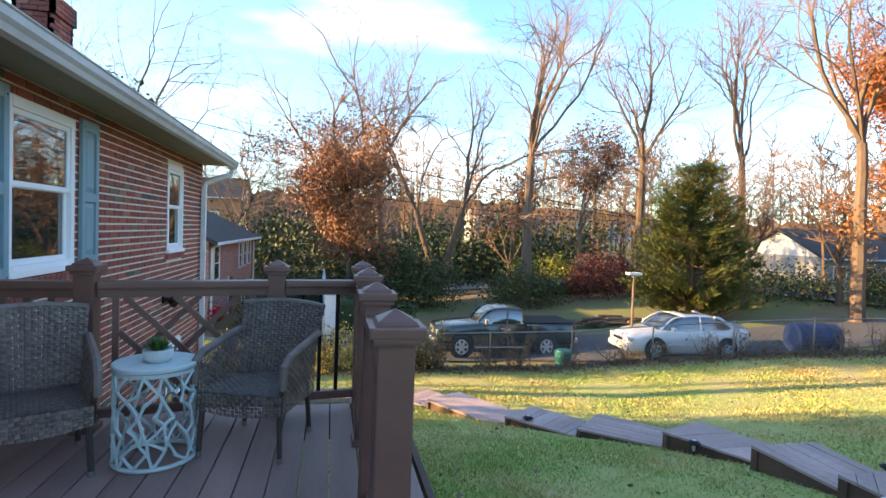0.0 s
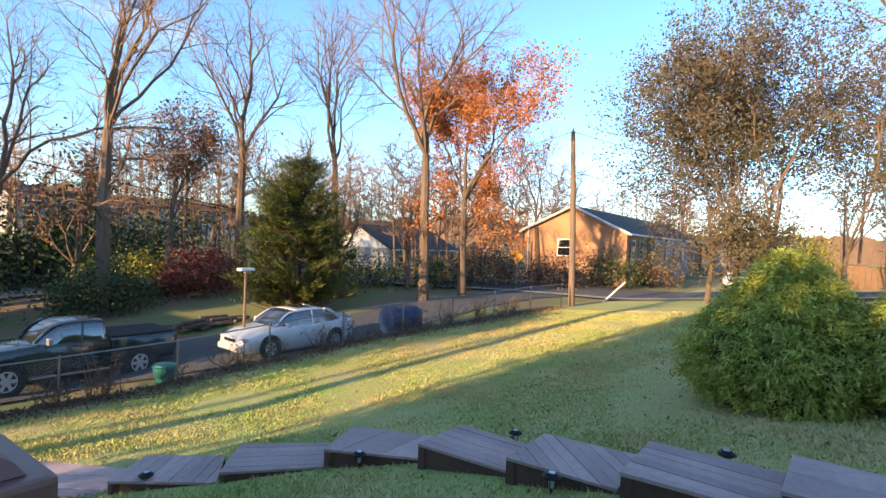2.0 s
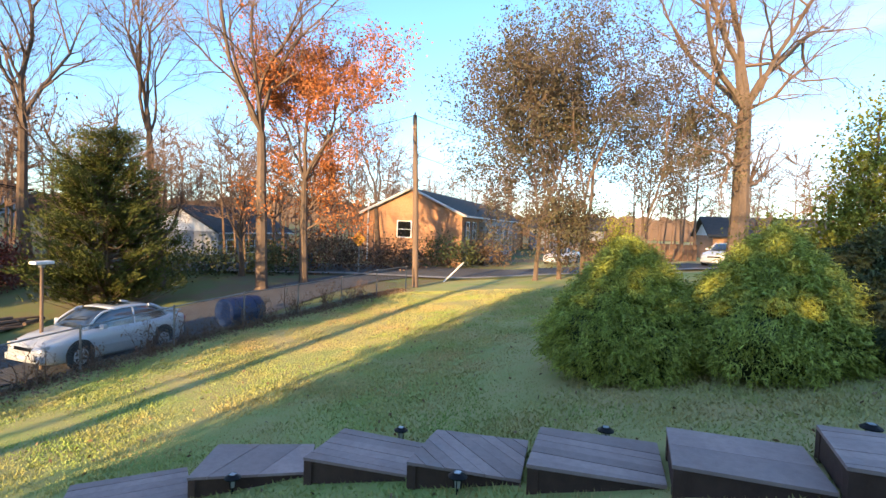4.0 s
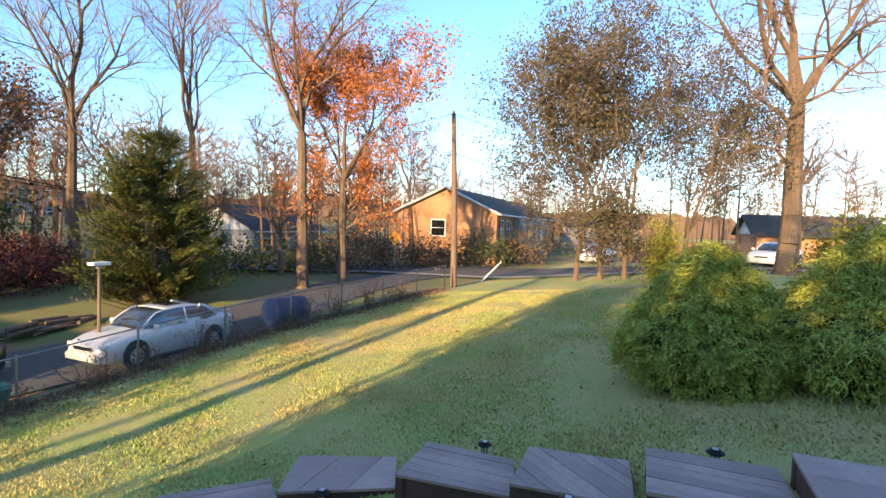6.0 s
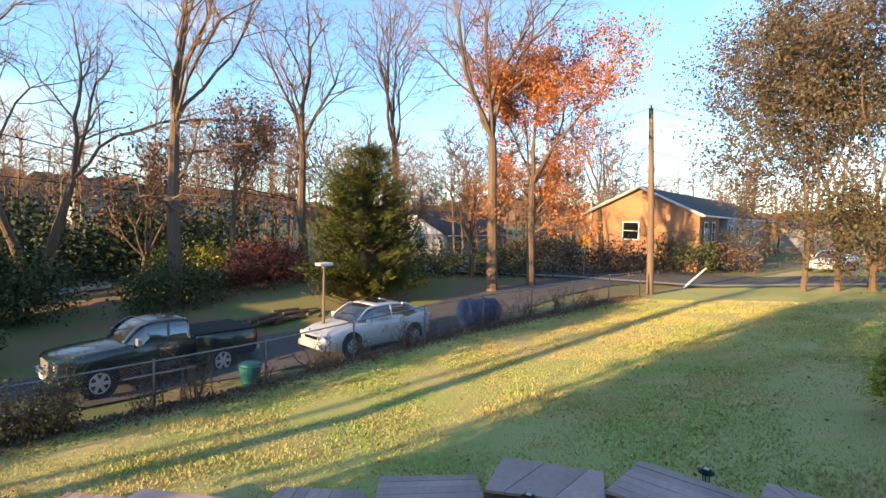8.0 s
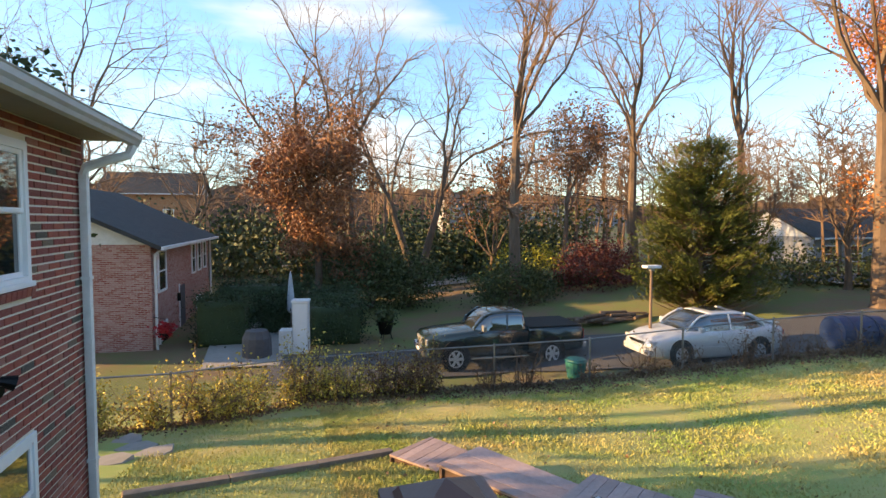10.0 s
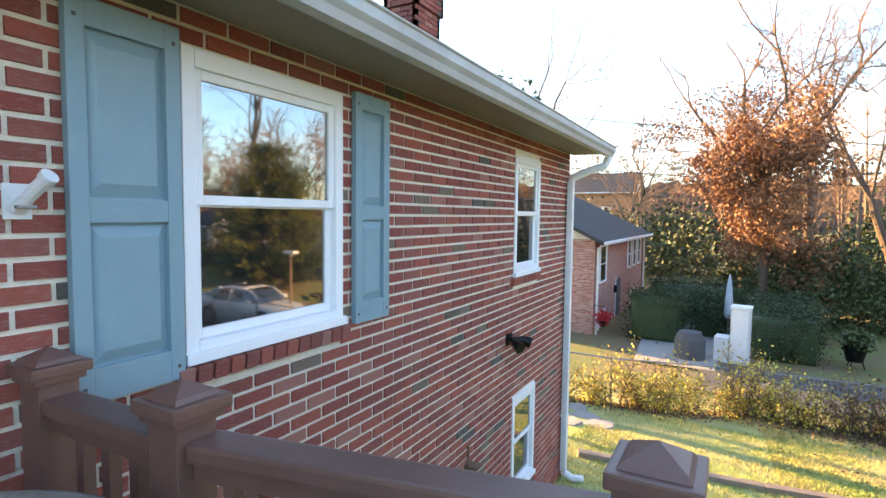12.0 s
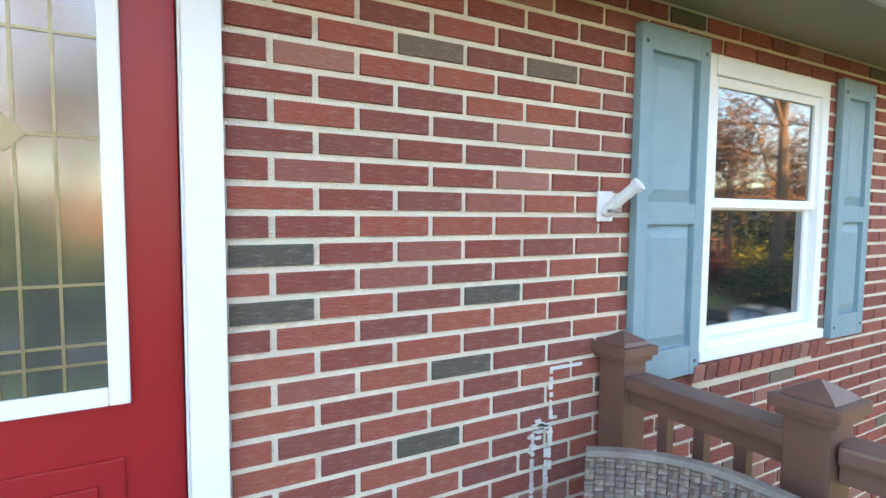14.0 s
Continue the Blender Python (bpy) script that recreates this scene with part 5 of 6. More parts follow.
def wheel(parent, x, y, r, side):
    w = part("wheel", lathe([(r * 0.62, -0.10), (r * 0.92, -0.11), (r, -0.08), (r, 0.08), (r * 0.92, 0.11), (r * 0.62, 0.10)], 28), M_RUBBER, parent, "black tyre", smooth=False)
    w.matrix_basis = pose(x, y, r, 90, 0, 0)
    rim = lathe([(r * 0.56, -0.095), (r * 0.56, 0.095)], 24)
    part("rim", rim, M_GREYB, w, "dark inner rim")
    part("rim_lip", tube([(r * 0.60 * math.cos(2 * math.pi * k / 24), r * 0.60 * math.sin(2 * math.pi * k / 24), 0.098) for k in range(25)], 0.02, 5), M_RIM, w, "bright alloy rim edge")
    for k in range(6):
        m = Matrix.Rotation(k * math.pi / 3, 4, "Z")
        part("spoke", box((0.03, -0.045, -0.108), (r * 0.62, 0.045, 0.108), 0.012, None, m), M_RIM, w)
    part("hub", lathe([(0.06, -0.112), (0.06, 0.112)], 12), M_RIM, w)
    part("rim_lip", tube([(r * 0.60 * math.cos(2 * math.pi * k / 24), r * 0.60 * math.sin(2 * math.pi * k / 24), -0.098) for k in range(25)], 0.02, 5), M_RIM, w, "bright alloy rim edge")


def greenhouse(v, base, roof, zb, zr, wb, wr, paint, pillars):
    """Curved glass cabin between belt and roof, with painted roof skin and pillars. base, roof: x front and rear."""
    def line(x):
        """Height and half widths of the cabin at x."""
        if x > roof[0]:
            f = (base[0] - x) / (base[0] - roof[0])
            z = zb + (zr - 0.03 - zb) * max(0.0, math.sin(f * math.pi / 2)) ** 0.9
        elif x < roof[1]:
            f = (x - base[1]) / (roof[1] - base[1])
            z = zb + (zr - 0.03 - zb) * max(0.0, math.sin(f * math.pi / 2)) ** 0.9
        else:
            f = 1.0
            z = zr - 0.03 * (2 * (x - roof[1]) / (roof[0] - roof[1]) - 1) ** 2
        g = max(0.0, (z - zb) / (zr - zb))
        return z, wb * (0.88 + 0.12 * min(1, f * 1.6)), wb + (wr - wb) * g
    xs = [base[1] + (base[0] - base[1]) * k / 20 for k in range(21)]
    glass, skin = [], []
    for x in xs:
        z, w0, w1 = line(x)
        w1 = min(w0, w1) * (0.9 if z < zr - 0.05 else 1.0)
        glass.append((x, [(0.0, zb - 0.02), (w0, zb - 0.02), (w0, zb), (w0 + (w1 - w0) * 0.55, zb + (z - zb) * 0.6), (w1, z - 0.004), (w1 * 0.6, z + 0.012), (0.0, z + 0.02)]))
        if roof[1] - 0.08 <= x <= roof[0] + 0.08:
            skin.append((x, [(0.0, z - 0.01), (w1 * 1.0, z - 0.035), (w1 * 1.03, z - 0.02), (w1 * 0.97, z + 0.012), (w1 * 0.6, z + 0.028), (0.0, z + 0.036)]))
    part("glasshouse", loft(glass), M_CGLASS, v, "dark car glass", smooth=True)
    part("roof", loft(skin), paint, v, smooth=True)
    for s in (-1, 1):
        for lo, hi, r in ((base[0] - 0.03, roof[0] + 0.02, 0.032), (base[1] + 0.06, roof[1] - 0.02, 0.055)):
            pts = []
            for k in range(7):
                x = lo + (hi - lo) * k / 6
                z, w0, w1 = line(x)
                pts.append((x, s * min(w0, w1) * (0.93 if z < zr - 0.05 else 1.0), z))
            part("pillar", tube(pts, r, 6), paint, v)
        for x in pillars:
            part("pillar", tube([(x, s * (wb + 0.004), zb), (x - 0.03, s * (wb * 0.45 + wr * 0.55 + 0.01), zb + (zr - zb) * 0.6), (x - 0.05, s * (wr + 0.01), zr - 0.03)], 0.03, 6), paint, v)


def sedan(at, rz, paint, label, z=None):
    v = thing("car", (at[0], at[1], ground_z(*at) if z is None else z), label, "car", rz=rz)
    st = [(2.34, prof(0.60, 0.36, 0.62)), (2.22, prof(0.76, 0.24, 0.70)), (1.75, prof(0.87, 0.20, 0.83)), (0.98, prof(0.89, 0.19, 0.95)), (-0.2, prof(0.90, 0.19, 0.96)),
          (-1.4, prof(0.89, 0.19, 0.99)), (-1.9, prof(0.86, 0.22, 1.02)), (-2.25, prof(0.78, 0.28, 0.99)), (-2.36, prof(0.66, 0.40, 0.88))]
    part("body", loft(st), paint, v, smooth=True)
    greenhouse(v, (1.10, -1.72), (0.28, -0.95), 0.94, 1.40, 0.80, 0.60, paint, (-0.35,))
    for x in (1.38, -1.33):
        for s in (-1, 1):
            # black disc stands in for the shaded hollow round the wheel
            part("wheel_well_shade", lathe([(0.40, -0.02), (0.40, 0.02)], 24), M_RUBBER, v).matrix_basis = pose(x, s * 0.885, 0.36, 90, 0, 0)
            wheel(v, x, s * 0.80, 0.325, s)
    for s in (-1, 1):
        part("headlight", box((2.05, s * 0.62 - 0.14, 0.58), (2.27, s * 0.62 + 0.14, 0.70), 0.04), M_LAMPG, v)
        part("tail_light", box((-2.33, s * 0.62 - 0.14, 0.76), (-2.2, s * 0.62 + 0.14, 0.90), 0.03), M_TAIL, v)
        part("mirror", box((0.72, s * 0.96 - 0.09, 0.95), (0.84, s * 0.96 + 0.09, 1.08), 0.035), paint, v)
        for x in (0.35, -0.55):
            part("door_handle", box((x - 0.09, s * 0.905 - 0.012, 0.80), (x + 0.09, s * 0.905 + 0.012, 0.83), 0.006), paint, v)
        part("side_moulding", box((-1.0, s * 0.90 - 0.01, 0.48), (1.0, s * 0.90 + 0.01, 0.53), 0.006), paint, v)
    part("grille", box((2.2, -0.35, 0.55), (2.345, 0.35, 0.64), 0.02), M_BLACK, v)
    part("bumper", box((2.1, -0.72, 0.27), (2.36, 0.72, 0.46), 0.06), paint, v)
    part("licence_plate", box((2.36, -0.16, 0.36), (2.372, 0.16, 0.44), 0.004), M_WHITEP, v)
    part("spoiler", box((-2.28, -0.62, 1.06), (-2.02, 0.62, 1.085), 0.01), paint, v)
    for s in (-1, 1):
        part("spoiler_foot", box((-2.2, s * 0.5 - 0.03, 0.98), (-2.08, s * 0.5 + 0.03, 1.062)), paint, v)
    part("sunroof", box((-0.55, -0.36, 1.435), (0.02, 0.36, 1.452), 0.01), M_CGLASS, v)
    return v


def pickup(at, rz, paint, label, z=None, cover=True):
    v = thing("pickup_truck", (at[0], at[1], ground_z(*at) if z is None else z), label, "pickup truck", rz=rz)
    st = [(2.72, prof(0.68, 0.55, 0.95)), (2.6, prof(0.84, 0.42, 1.02)), (2.1, prof(0.91, 0.40, 1.08)), (1.35, prof(0.92, 0.40, 1.13)), (1.0, prof(0.92, 0.40, 1.16)),
          (-0.72, prof(0.92, 0.40, 1.16))]
    part("body", loft(st), paint, v, smooth=True)
    greenhouse(v, (1.12, -0.70), (0.45, -0.62), 1.14, 1.64, 0.84, 0.68, paint, (0.0,))
    part("bed", loft([(-0.76, prof(0.92, 0.42, 1.17, -0.02)), (-2.6, prof(0.92, 0.44, 1.17, -0.02)), (-2.7, prof(0.90, 0.50, 1.15, -0.02))]), paint, v, smooth=True)
    if cover:
        part("bed_cover", box((-2.66, -0.86, 1.155), (-0.78, 0.86, 1.195), 0.015), M_RUBBER, v, "black bed cover")
    part("rear_bumper", box((-2.86, -0.84, 0.50), (-2.70, 0.84, 0.66), 0.04), M_CHROME, v)
    part("front_bumper", box((2.6, -0.86, 0.48), (2.80, 0.86, 0.66), 0.05), M_CHROME, v)
    part("grille", box((2.62, -0.42, 0.72), (2.745, 0.42, 0.94), 0.02), M_CHROME, v)
    part("licence_plate", box((2.80, -0.16, 0.52), (2.812, 0.16, 0.62), 0.004), M_WHITEP, v)
    for x in (1.75, -1.55):
        for s in (-1, 1):
            # shade of the wheel well, laid on as a black disc
            part("wheel_well_shade", lathe([(0.47, -0.03), (0.47, 0.03)], 24), M_RUBBER, v).matrix_basis = pose(x, s * 0.915, 0.44, 90, 0, 0)
            wheel(v, x, s * 0.86, 0.385, s)
    for s in (-1, 1):
        part("headlight", box((2.45, s * 0.64 - 0.16, 0.76), (2.69, s * 0.64 + 0.16, 0.94), 0.05), M_LAMPG, v)
        part("tail_light", box((-2.72, s * 0.82 - 0.07, 0.78), (-2.6, s * 0.82 + 0.07, 1.08), 0.02), M_TAIL, v)
        part("mirror", box((0.78, s * 1.02 - 0.11, 1.15), (0.90, s * 1.02 + 0.11, 1.33), 0.04), M_CHROME, v)
        part("door_handle", box((0.1, s * 0.925 - 0.015, 0.98), (0.28, s * 0.925 + 0.015, 1.01), 0.006), M_CHROME, v)
        part("running_board", box((-0.7, s * 0.95 - 0.06, 0.36), (1.25, s * 0.95 + 0.06, 0.40), 0.015), M_CHROME, v)
    return v


sedan((14.2, 13.95), 176, M_SILVER, "silver four-door sedan parked beyond the fence").scale = (0.97, 1.0, 1.06)
pickup((8.6, 17.05), 178, M_TRUCK, "dark green pickup truck with black bed cover").scale[2] = 1.12
pickup((15.8, 45.0), -120, M_WHITEC, "white pickup truck parked far off", cover=False)
sedan((46.0, 3.0), 165, M_WHITEC, "white car parked in the far street")
sedan((38.0, -7.5), 150, M_WHITEC, "white car half hidden behind shrubs")


# ---- driveway, road, patio ----
def strip(name, pts, material, label, cat, lift=0.05):
    """A thin paved sheet draped over the ground along a line of (x, y, half width)."""
    fine = []
    for (x0, y0, w0), (x1, y1, w1) in zip(pts, pts[1:]):
        n = max(2, int(math.hypot(x1 - x0, y1 - y0) / 1.5))
        fine += [(x0 + (x1 - x0) * i / n, y0 + (y1 - y0) * i / n, w0 + (w1 - w0) * i / n) for i in range(n)]
    fine.append(pts[-1])
    v, f = [], []
    for k, (x, y, w) in enumerate(fine):
        a, b = fine[max(0, k - 1)], fine[min(len(fine) - 1, k + 1)]
        d = Vector((b[0] - a[0], b[1] - a[1])).normalized()
        for s in range(-3, 4):
            px, py = x - d.y * w * s / 3, y + d.x * w * s / 3
            v.append((px, py, ground_z(px, py) + lift))
    for k in range(len(fine) - 1):
        for j in range(6):
            i = k * 7 + j
            f.append((i, i + 1, i + 8, i + 7))
    return tagged(new(name, mesh(name, v, f, material, True)), label, cat, kind="structure")


strip("road_driveway", [(1.0, 17.6, 1.6), (9.0, 17.6, 2.0), (15.5, 14.6, 2.1), (22, 14.0, 1.9), (30, 13.4, 1.7), (36, 11.0, 1.7)], M_ASPHALT, "grey asphalt driveway behind the fence", "driveway")
strip("road_street", [(30, -30, 3.0), (36, -8, 3.0), (37.5, 4, 3.0), (35, 16, 3.0), (30, 26, 3.0), (25, 38, 3.0), (16, 47, 3.2), (0, 58, 3.2)], M_ASPHALT, "grey asphalt street in the distance", "street", 0.06)
strip("pavement_drive", [(15.5, 46, 2.0), (12.0, 39, 2.4), (11.0, 35.5, 2.6)], M_CONC, "pale concrete drive in the far yard", "driveway", 0.09)
strip("pavement_path", [(34.0, -20, 0.4), (33.2, 4, 0.4), (31.5, 15, 0.4), (27.5, 24, 0.4)], M_CONC, "pale concrete kerb and path by the street", "pavement", 0.12)
strip("pavement_patio", [(0.2, 18.2, 1.2), (0.2, 24.0, 1.6), (2.0, 27.5, 1.5)], M_CONC, "concrete patio of the neighbouring house", "patio", 0.06)


# ---- buildings ----
def window_unit(parent, at, axis, w, h, shutters=False):
    """A small framed window on a wall. axis: the wall's outward side, 'x', '-x' or '-y'."""
    rot = {"x": 0, "-x": 180, "-y": -90, "y": 90}[axis]
    o = part("window", box((0.0, -w / 2, 0), (0.03, w / 2, h)), M_PANE, parent)
    o.matrix_basis = pose(*at, 0, 0, rot)
    bm = bmesh.new()
    for lo, hi in (((0, -w / 2 - 0.08, -0.08), (0.06, -w / 2, h + 0.08)), ((0, w / 2, -0.08), (0.06, w / 2 + 0.08, h + 0.08)), ((0, -w / 2, h), (0.06, w / 2, h + 0.08)),
                   ((0, -w / 2, -0.08), (0.07, w / 2, 0)), ((0.02, -w / 2, h * 0.5 - 0.025), (0.05, w / 2, h * 0.5 + 0.025))):
        box(lo, hi, 0, bm)
    part("frame", bm, M_WHITE, o)
    if shutters:
        for s in (-1, 1):
            part("shutter", box((0, s * (w / 2 + 0.26) - 0.16, -0.05), (0.04, s * (w / 2 + 0.26) + 0.16, h + 0.05)), M_GREYB, o)
    return o


def gable_house(name, x0, x1, y0, y1, z0, ze, zr, wall, label, ridge="y", roof=None, over=0.35, white_gable=True):
    h = thing(name, (0, 0, 0), label, "house")
    part("wall", box((x0, y0, z0), (x1, y1, ze)), wall, h)
    if ridge == "y":
        xm = (x0 + x1) / 2
        s = (zr - ze) / (xm - x0)
        v = [(x0 - over, y0 - over, ze - s * over), (xm, y0 - over, zr), (x1 + over, y0 - over, ze - s * over), (x0 - over, y1 + over, ze - s * over), (xm, y1 + over, zr), (x1 + over, y1 + over, ze - s * over)]
        g = [[(x0, y, ze + 0.001), (x1, y, ze + 0.001), (xm, y, zr - 0.02)] for y in (y0, y1)]
    else:
        ym = (y0 + y1) / 2
        s = (zr - ze) / (ym - y0)
        v = [(x0 - over, y0 - over, ze - s * over), (x0 - over, ym, zr), (x0 - over, y1 + over, ze - s * over), (x1 + over, y0 - over, ze - s * over), (x1 + over, ym, zr), (x1 + over, y1 + over, ze - s * over)]
        g = [[(x, y0, ze + 0.001), (x, y1, ze + 0.001), (x, ym, zr - 0.02)] for x in (x0, x1)]
    v += [(a, b, c + 0.16) for a, b, c in v]
    f = [(0, 3, 4, 1), (1, 4, 5, 2), (6, 7, 10, 9), (7, 8, 11, 10), (0, 6, 9, 3), (2, 5, 11, 8), (0, 1, 7, 6), (1, 2, 8, 7), (3, 9, 10, 4), (4, 10, 11, 5)]
    part("roof", mesh("roof", v, f, roof or M_ROOF), None, h, "dark shingle roof")
    for t in g:
        part("gable", mesh("gable", t, [(0, 1, 2)], M_WHITEP if white_gable else wall), None, h)
    # eave gutters
    if ridge == "y":
        part("gutter", box((x1 + over - 0.02, y0 - over, ze - s * over + 0.02), (x1 + over + 0.10, y1 + over, ze - s * over + 0.15), 0.02), M_WHITEP, h)
    else:
        part("gutter", box((x0 - over, y0 - over - 0.10, ze - s * over + 0.02), (x1 + over, y0 - over + 0.02, ze - s * over + 0.15), 0.02), M_WHITEP, h)
    return h


nb = gable_house("neighbour_house", -12.5, -3.1, 21.4, 34.0, -4.6, 0.45, 2.7, M_BRICK_N, "neighbouring two-level brick house with dark roof", over=0.45)
for y, z, w, h in ((22.9, -1.35, 1.1, 1.45), (22.9, -3.9, 1.1, 1.2), (29.3, -1.25, 0.8, 1.35), (30.9, -1.25, 0.8, 1.35), (32.5, -1.25, 0.8, 1.35), (30.5, -3.9, 1.0, 1.2)):
    window_unit(nb, (-3.098, y, z), "x", w, h)
part("door", box((-3.098, 26.0, -3.9), (-3.05, 26.95, -1.6)), M_GREYB, nb, "dark door")
part("door_frame", box((-3.099, 25.85, -3.9), (-3.07, 25.99, -1.5)), M_WHITEP, nb)
part("downspout", tube([(-2.98, 21.5, -3.9), (-2.98, 21.5, 0.1), (-2.7, 21.4, 0.3)], 0.05, 8), M_WHITEP, nb)
part("downspout", tube([(-2.98, 33.9, -3.9), (-2.98, 33.9, 0.2)], 0.05, 8), M_WHITEP, nb)
part("porch_lamp", box((-3.098, 25.5, -2.2), (-2.95, 25.65, -1.85), 0.03), M_BLACK, nb)

tn = gable_house("townhouse", 41.0, 72.0, 10.2, 18.4, -3.2, 2.2, 4.1, M_TOWN, "tan brick townhouse row in low sunlight", "x", over=0.3, white_gable=False)
part("rake_board", tube([(40.66, 9.9, 2.15), (40.66, 14.3, 4.2), (40.66, 18.7, 2.15)], 0.10, 4), M_WHITEP, tn)
window_unit(tn, (40.998, 14.9, 0.4), "-x", 1.1, 1.2)
for k, x in enumerate((42.6, 44.8)):
    window_unit(tn, (x, 10.198, 0.4), "-y", 0.9, 1.3, True)
    window_unit(tn, (x, 10.198, -2.0), "-y", 0.9, 1.3, True)
for x0, x1 in ((46.6, 52.9), (53.0, 60.1)):
    part("bay", box((x0, 9.6, -3.2), (x1, 10.19, 2.0)), M_SIDING, tn, "grey siding bay")
for x in (48.0, 51.0, 54.5, 57.5, 62, 66):
    window_unit(tn, (x, 9.598 if x < 60.1 else 10.198, 0.3), "-y", 0.9, 1.2, True)
    window_unit(tn, (x, 9.598 if x < 60.1 else 10.198, -2.2), "-y", 0.9, 1.2, True)
part("downspout", tube([(40.9, 18.0, -2.5), (40.9, 18.0, 3.1)], 0.06, 6), M_WHITEP, tn)
gable_house("far_building", 30, 70, 98, 108, -3, 4.6, 6.6, M_SIDING, "long grey apartment building far off", "x", over=0.4, white_gable=False)
for k in range(12):
    window_unit(bpy.data.objects["far_building"], (31.5 + k * 3.2, 97.99, 2.2), "-y", 1.2, 1.4)
    window_unit(bpy.data.objects["far_building"], (31.5 + k * 3.2, 97.99, -0.6), "-y", 1.2, 1.4)
hb = gable_house("far_house", -19, -9, 66, 74, -2, 4.4, 6.8, M_TOWN, "tan house on the wooded hill", "x", over=0.4)
for x in (-17, -14.5, -12):
    window_unit(hb, (x, 65.99, 1.2), "-y", 1.0, 1.3)
hc = gable_house("far_house", 38, 48, 30, 38, -3, 0.2, 2.2, M_SIDING, "low pale house across the street", "x", over=0.4)
for x in (39.5, 42, 45):
    window_unit(hc, (x, 29.99, -1.6), "-y", 1.1, 1.1)
hd = gable_house("far_house", 70, 84, 0, 9, -2, 1.6, 3.2, M_SIDING, "pale low building down the street", "y", over=0.4)
gable_house("far_house", 46.0, 54.0, -16, -8, -1.2, 1.4, 2.8, M_TOWN, "orange-lit low house beyond shrubs", "y", over=0.4)
bf = thing("board_fence", (43.0, -0.5, ground_z(43, -0.5)), "brown board fence down the street", "fence")
for k in range(26):
    part("slat", box((0, -6 + k * 0.3, 0), (0.03, -6 + k * 0.3 + 0.28, 1.7)), M_FENCEW, bf)

# wooded hill line far off
bv, bf2 = [], []
rnd = random.Random(3)
n = 420
for k in range(n + 1):
    a = math.radians(-75 + 200 * k / n)
    r = 125 + 8 * noise.noise(Vector((k * 0.07, 0, 0)))
    top = 5.0 + 3.0 * noise.noise(Vector((k * 0.02, 5, 0))) + 1.6 * noise.noise(Vector((k * 0.3, 9, 0))) + rnd.uniform(-0.5, 0.5) + (4.0 if a > 1.2 else 0)
    bv += [(r * math.cos(a), r * math.sin(a), -12), (r * math.cos(a), r * math.sin(a), top)]
for k in range(n):
    bf2.append((2 * k, 2 * k + 2, 2 * k + 3, 2 * k + 1))
tagged(new("backdrop_hill", mesh("backdrop_hill", bv, bf2, mat("wooded_hill", (0.16, 0.105, 0.08), 0.95, (0.09, 0.065, 0.05), 0.6, 0.5, 3))), "brown wooded hill line on the horizon", "hill", kind="structure")

# ---- poles, wires, signs ----
up = thing("utility_pole", (28.3, 9.2, ground_z(28.3, 9.2)), "leaning weathered wooden utility pole", "utility pole")
part("pole", tube([(0, 0, -0.2), (-0.06, 0.12, 4.5), (-0.12, 0.30, 9.0)], [0.17, 0.15, 0.11], 12), M_POLE, up)
part("insulator", lathe([(0.03, 0), (0.05, 0.05), (0.03, 0.16)], 10, None, (-0.12, 0.30, 9.0)), M_GREYB, up)
part("guy_bracket", box((-0.2, 0.2, 8.3), (0.0, 0.4, 8.4)), M_STEEL, up)
part("guard", tube([(3.0, -0.6, 0), (3.8, -1.6, 1.2)], 0.05, 8), M_WHITEP, up)


def wire(a, b, sag, r=0.014):
    pts = []
    a, b = Vector(a), Vector(b)
    for k in range(25):
        f = k / 24
        p = a + (b - a) * f
        p.z -= sag * 4 * f * (1 - f)
        pts.append(tuple(p))
    w = thing("overhead_wire", a, "thin black overhead wire", "wire", "overhead wires")
    part("cable", tube([tuple(Vector(p) - a) for p in pts], r, 4), M_BLACK, w)


top = Vector((28.18, 9.5, ground_z(28.3, 9.2) + 9.0))
wire(top, (70, -14, 7.5), 1.5)
wire(top - Vector((0, 0, 2.0)), (70, -12, 4.5), 1.6)
wire(top, (46, 44, 8.5), 1.0)
wire((-25.1, 44.1, 12.4), (27.9, 33.5, 2.3), 0.5, 0.03)
wire((-20.4, 43.9, 9.0), (26.3, 33.6, 2.5), 0.5, 0.022)
wire((-14, 30.0, 5.0), (34, 40, 2.6), 0.8, 0.02)
wire((34, 39, 3.6), (58, 18, 5.5), 0.8, 0.02)
for x, y in ((9.0, 44.0), (24.5, 40.0)):
    p2 = thing("utility_pole", (x, y, ground_z(x, y)), "far grey wooden utility pole with crossarm", "utility pole")
    part("pole", tube([(0, 0, 0), (0, 0, 8.5)], [0.15, 0.10], 8), M_POLE, p2)
    part("crossarm", box((-1.0, -0.05, 7.8), (1.0, 0.05, 7.95)), M_POLE, p2)

lp = thing("yard_lamp_post", (12.65, 14.42, ground_z(12.65, 14.4)), "grey yard post with flat lamp head", "lamp post")
part("pole", tube([(0, 0, -0.1), (0, 0, 2.95)], [0.05, 0.04], 10), M_POLE, lp)
part("lamp_head", box((-0.26, -0.14, 2.95), (0.26, 0.14, 3.04), 0.03), M_WHITEP, lp)
part("bracket", box((-0.06, -0.06, 2.86), (0.06, 0.06, 2.95), 0.01), M_STEEL, lp)
rsg = thing("road_sign", (32.7, 14.7, ground_z(32.7, 14.7)), "yellow diamond road sign on a post", "road sign")
part("post", tube([(0, 0, -0.1), (0, 0, 2.6)], 0.04, 6), M_STEEL, rsg)
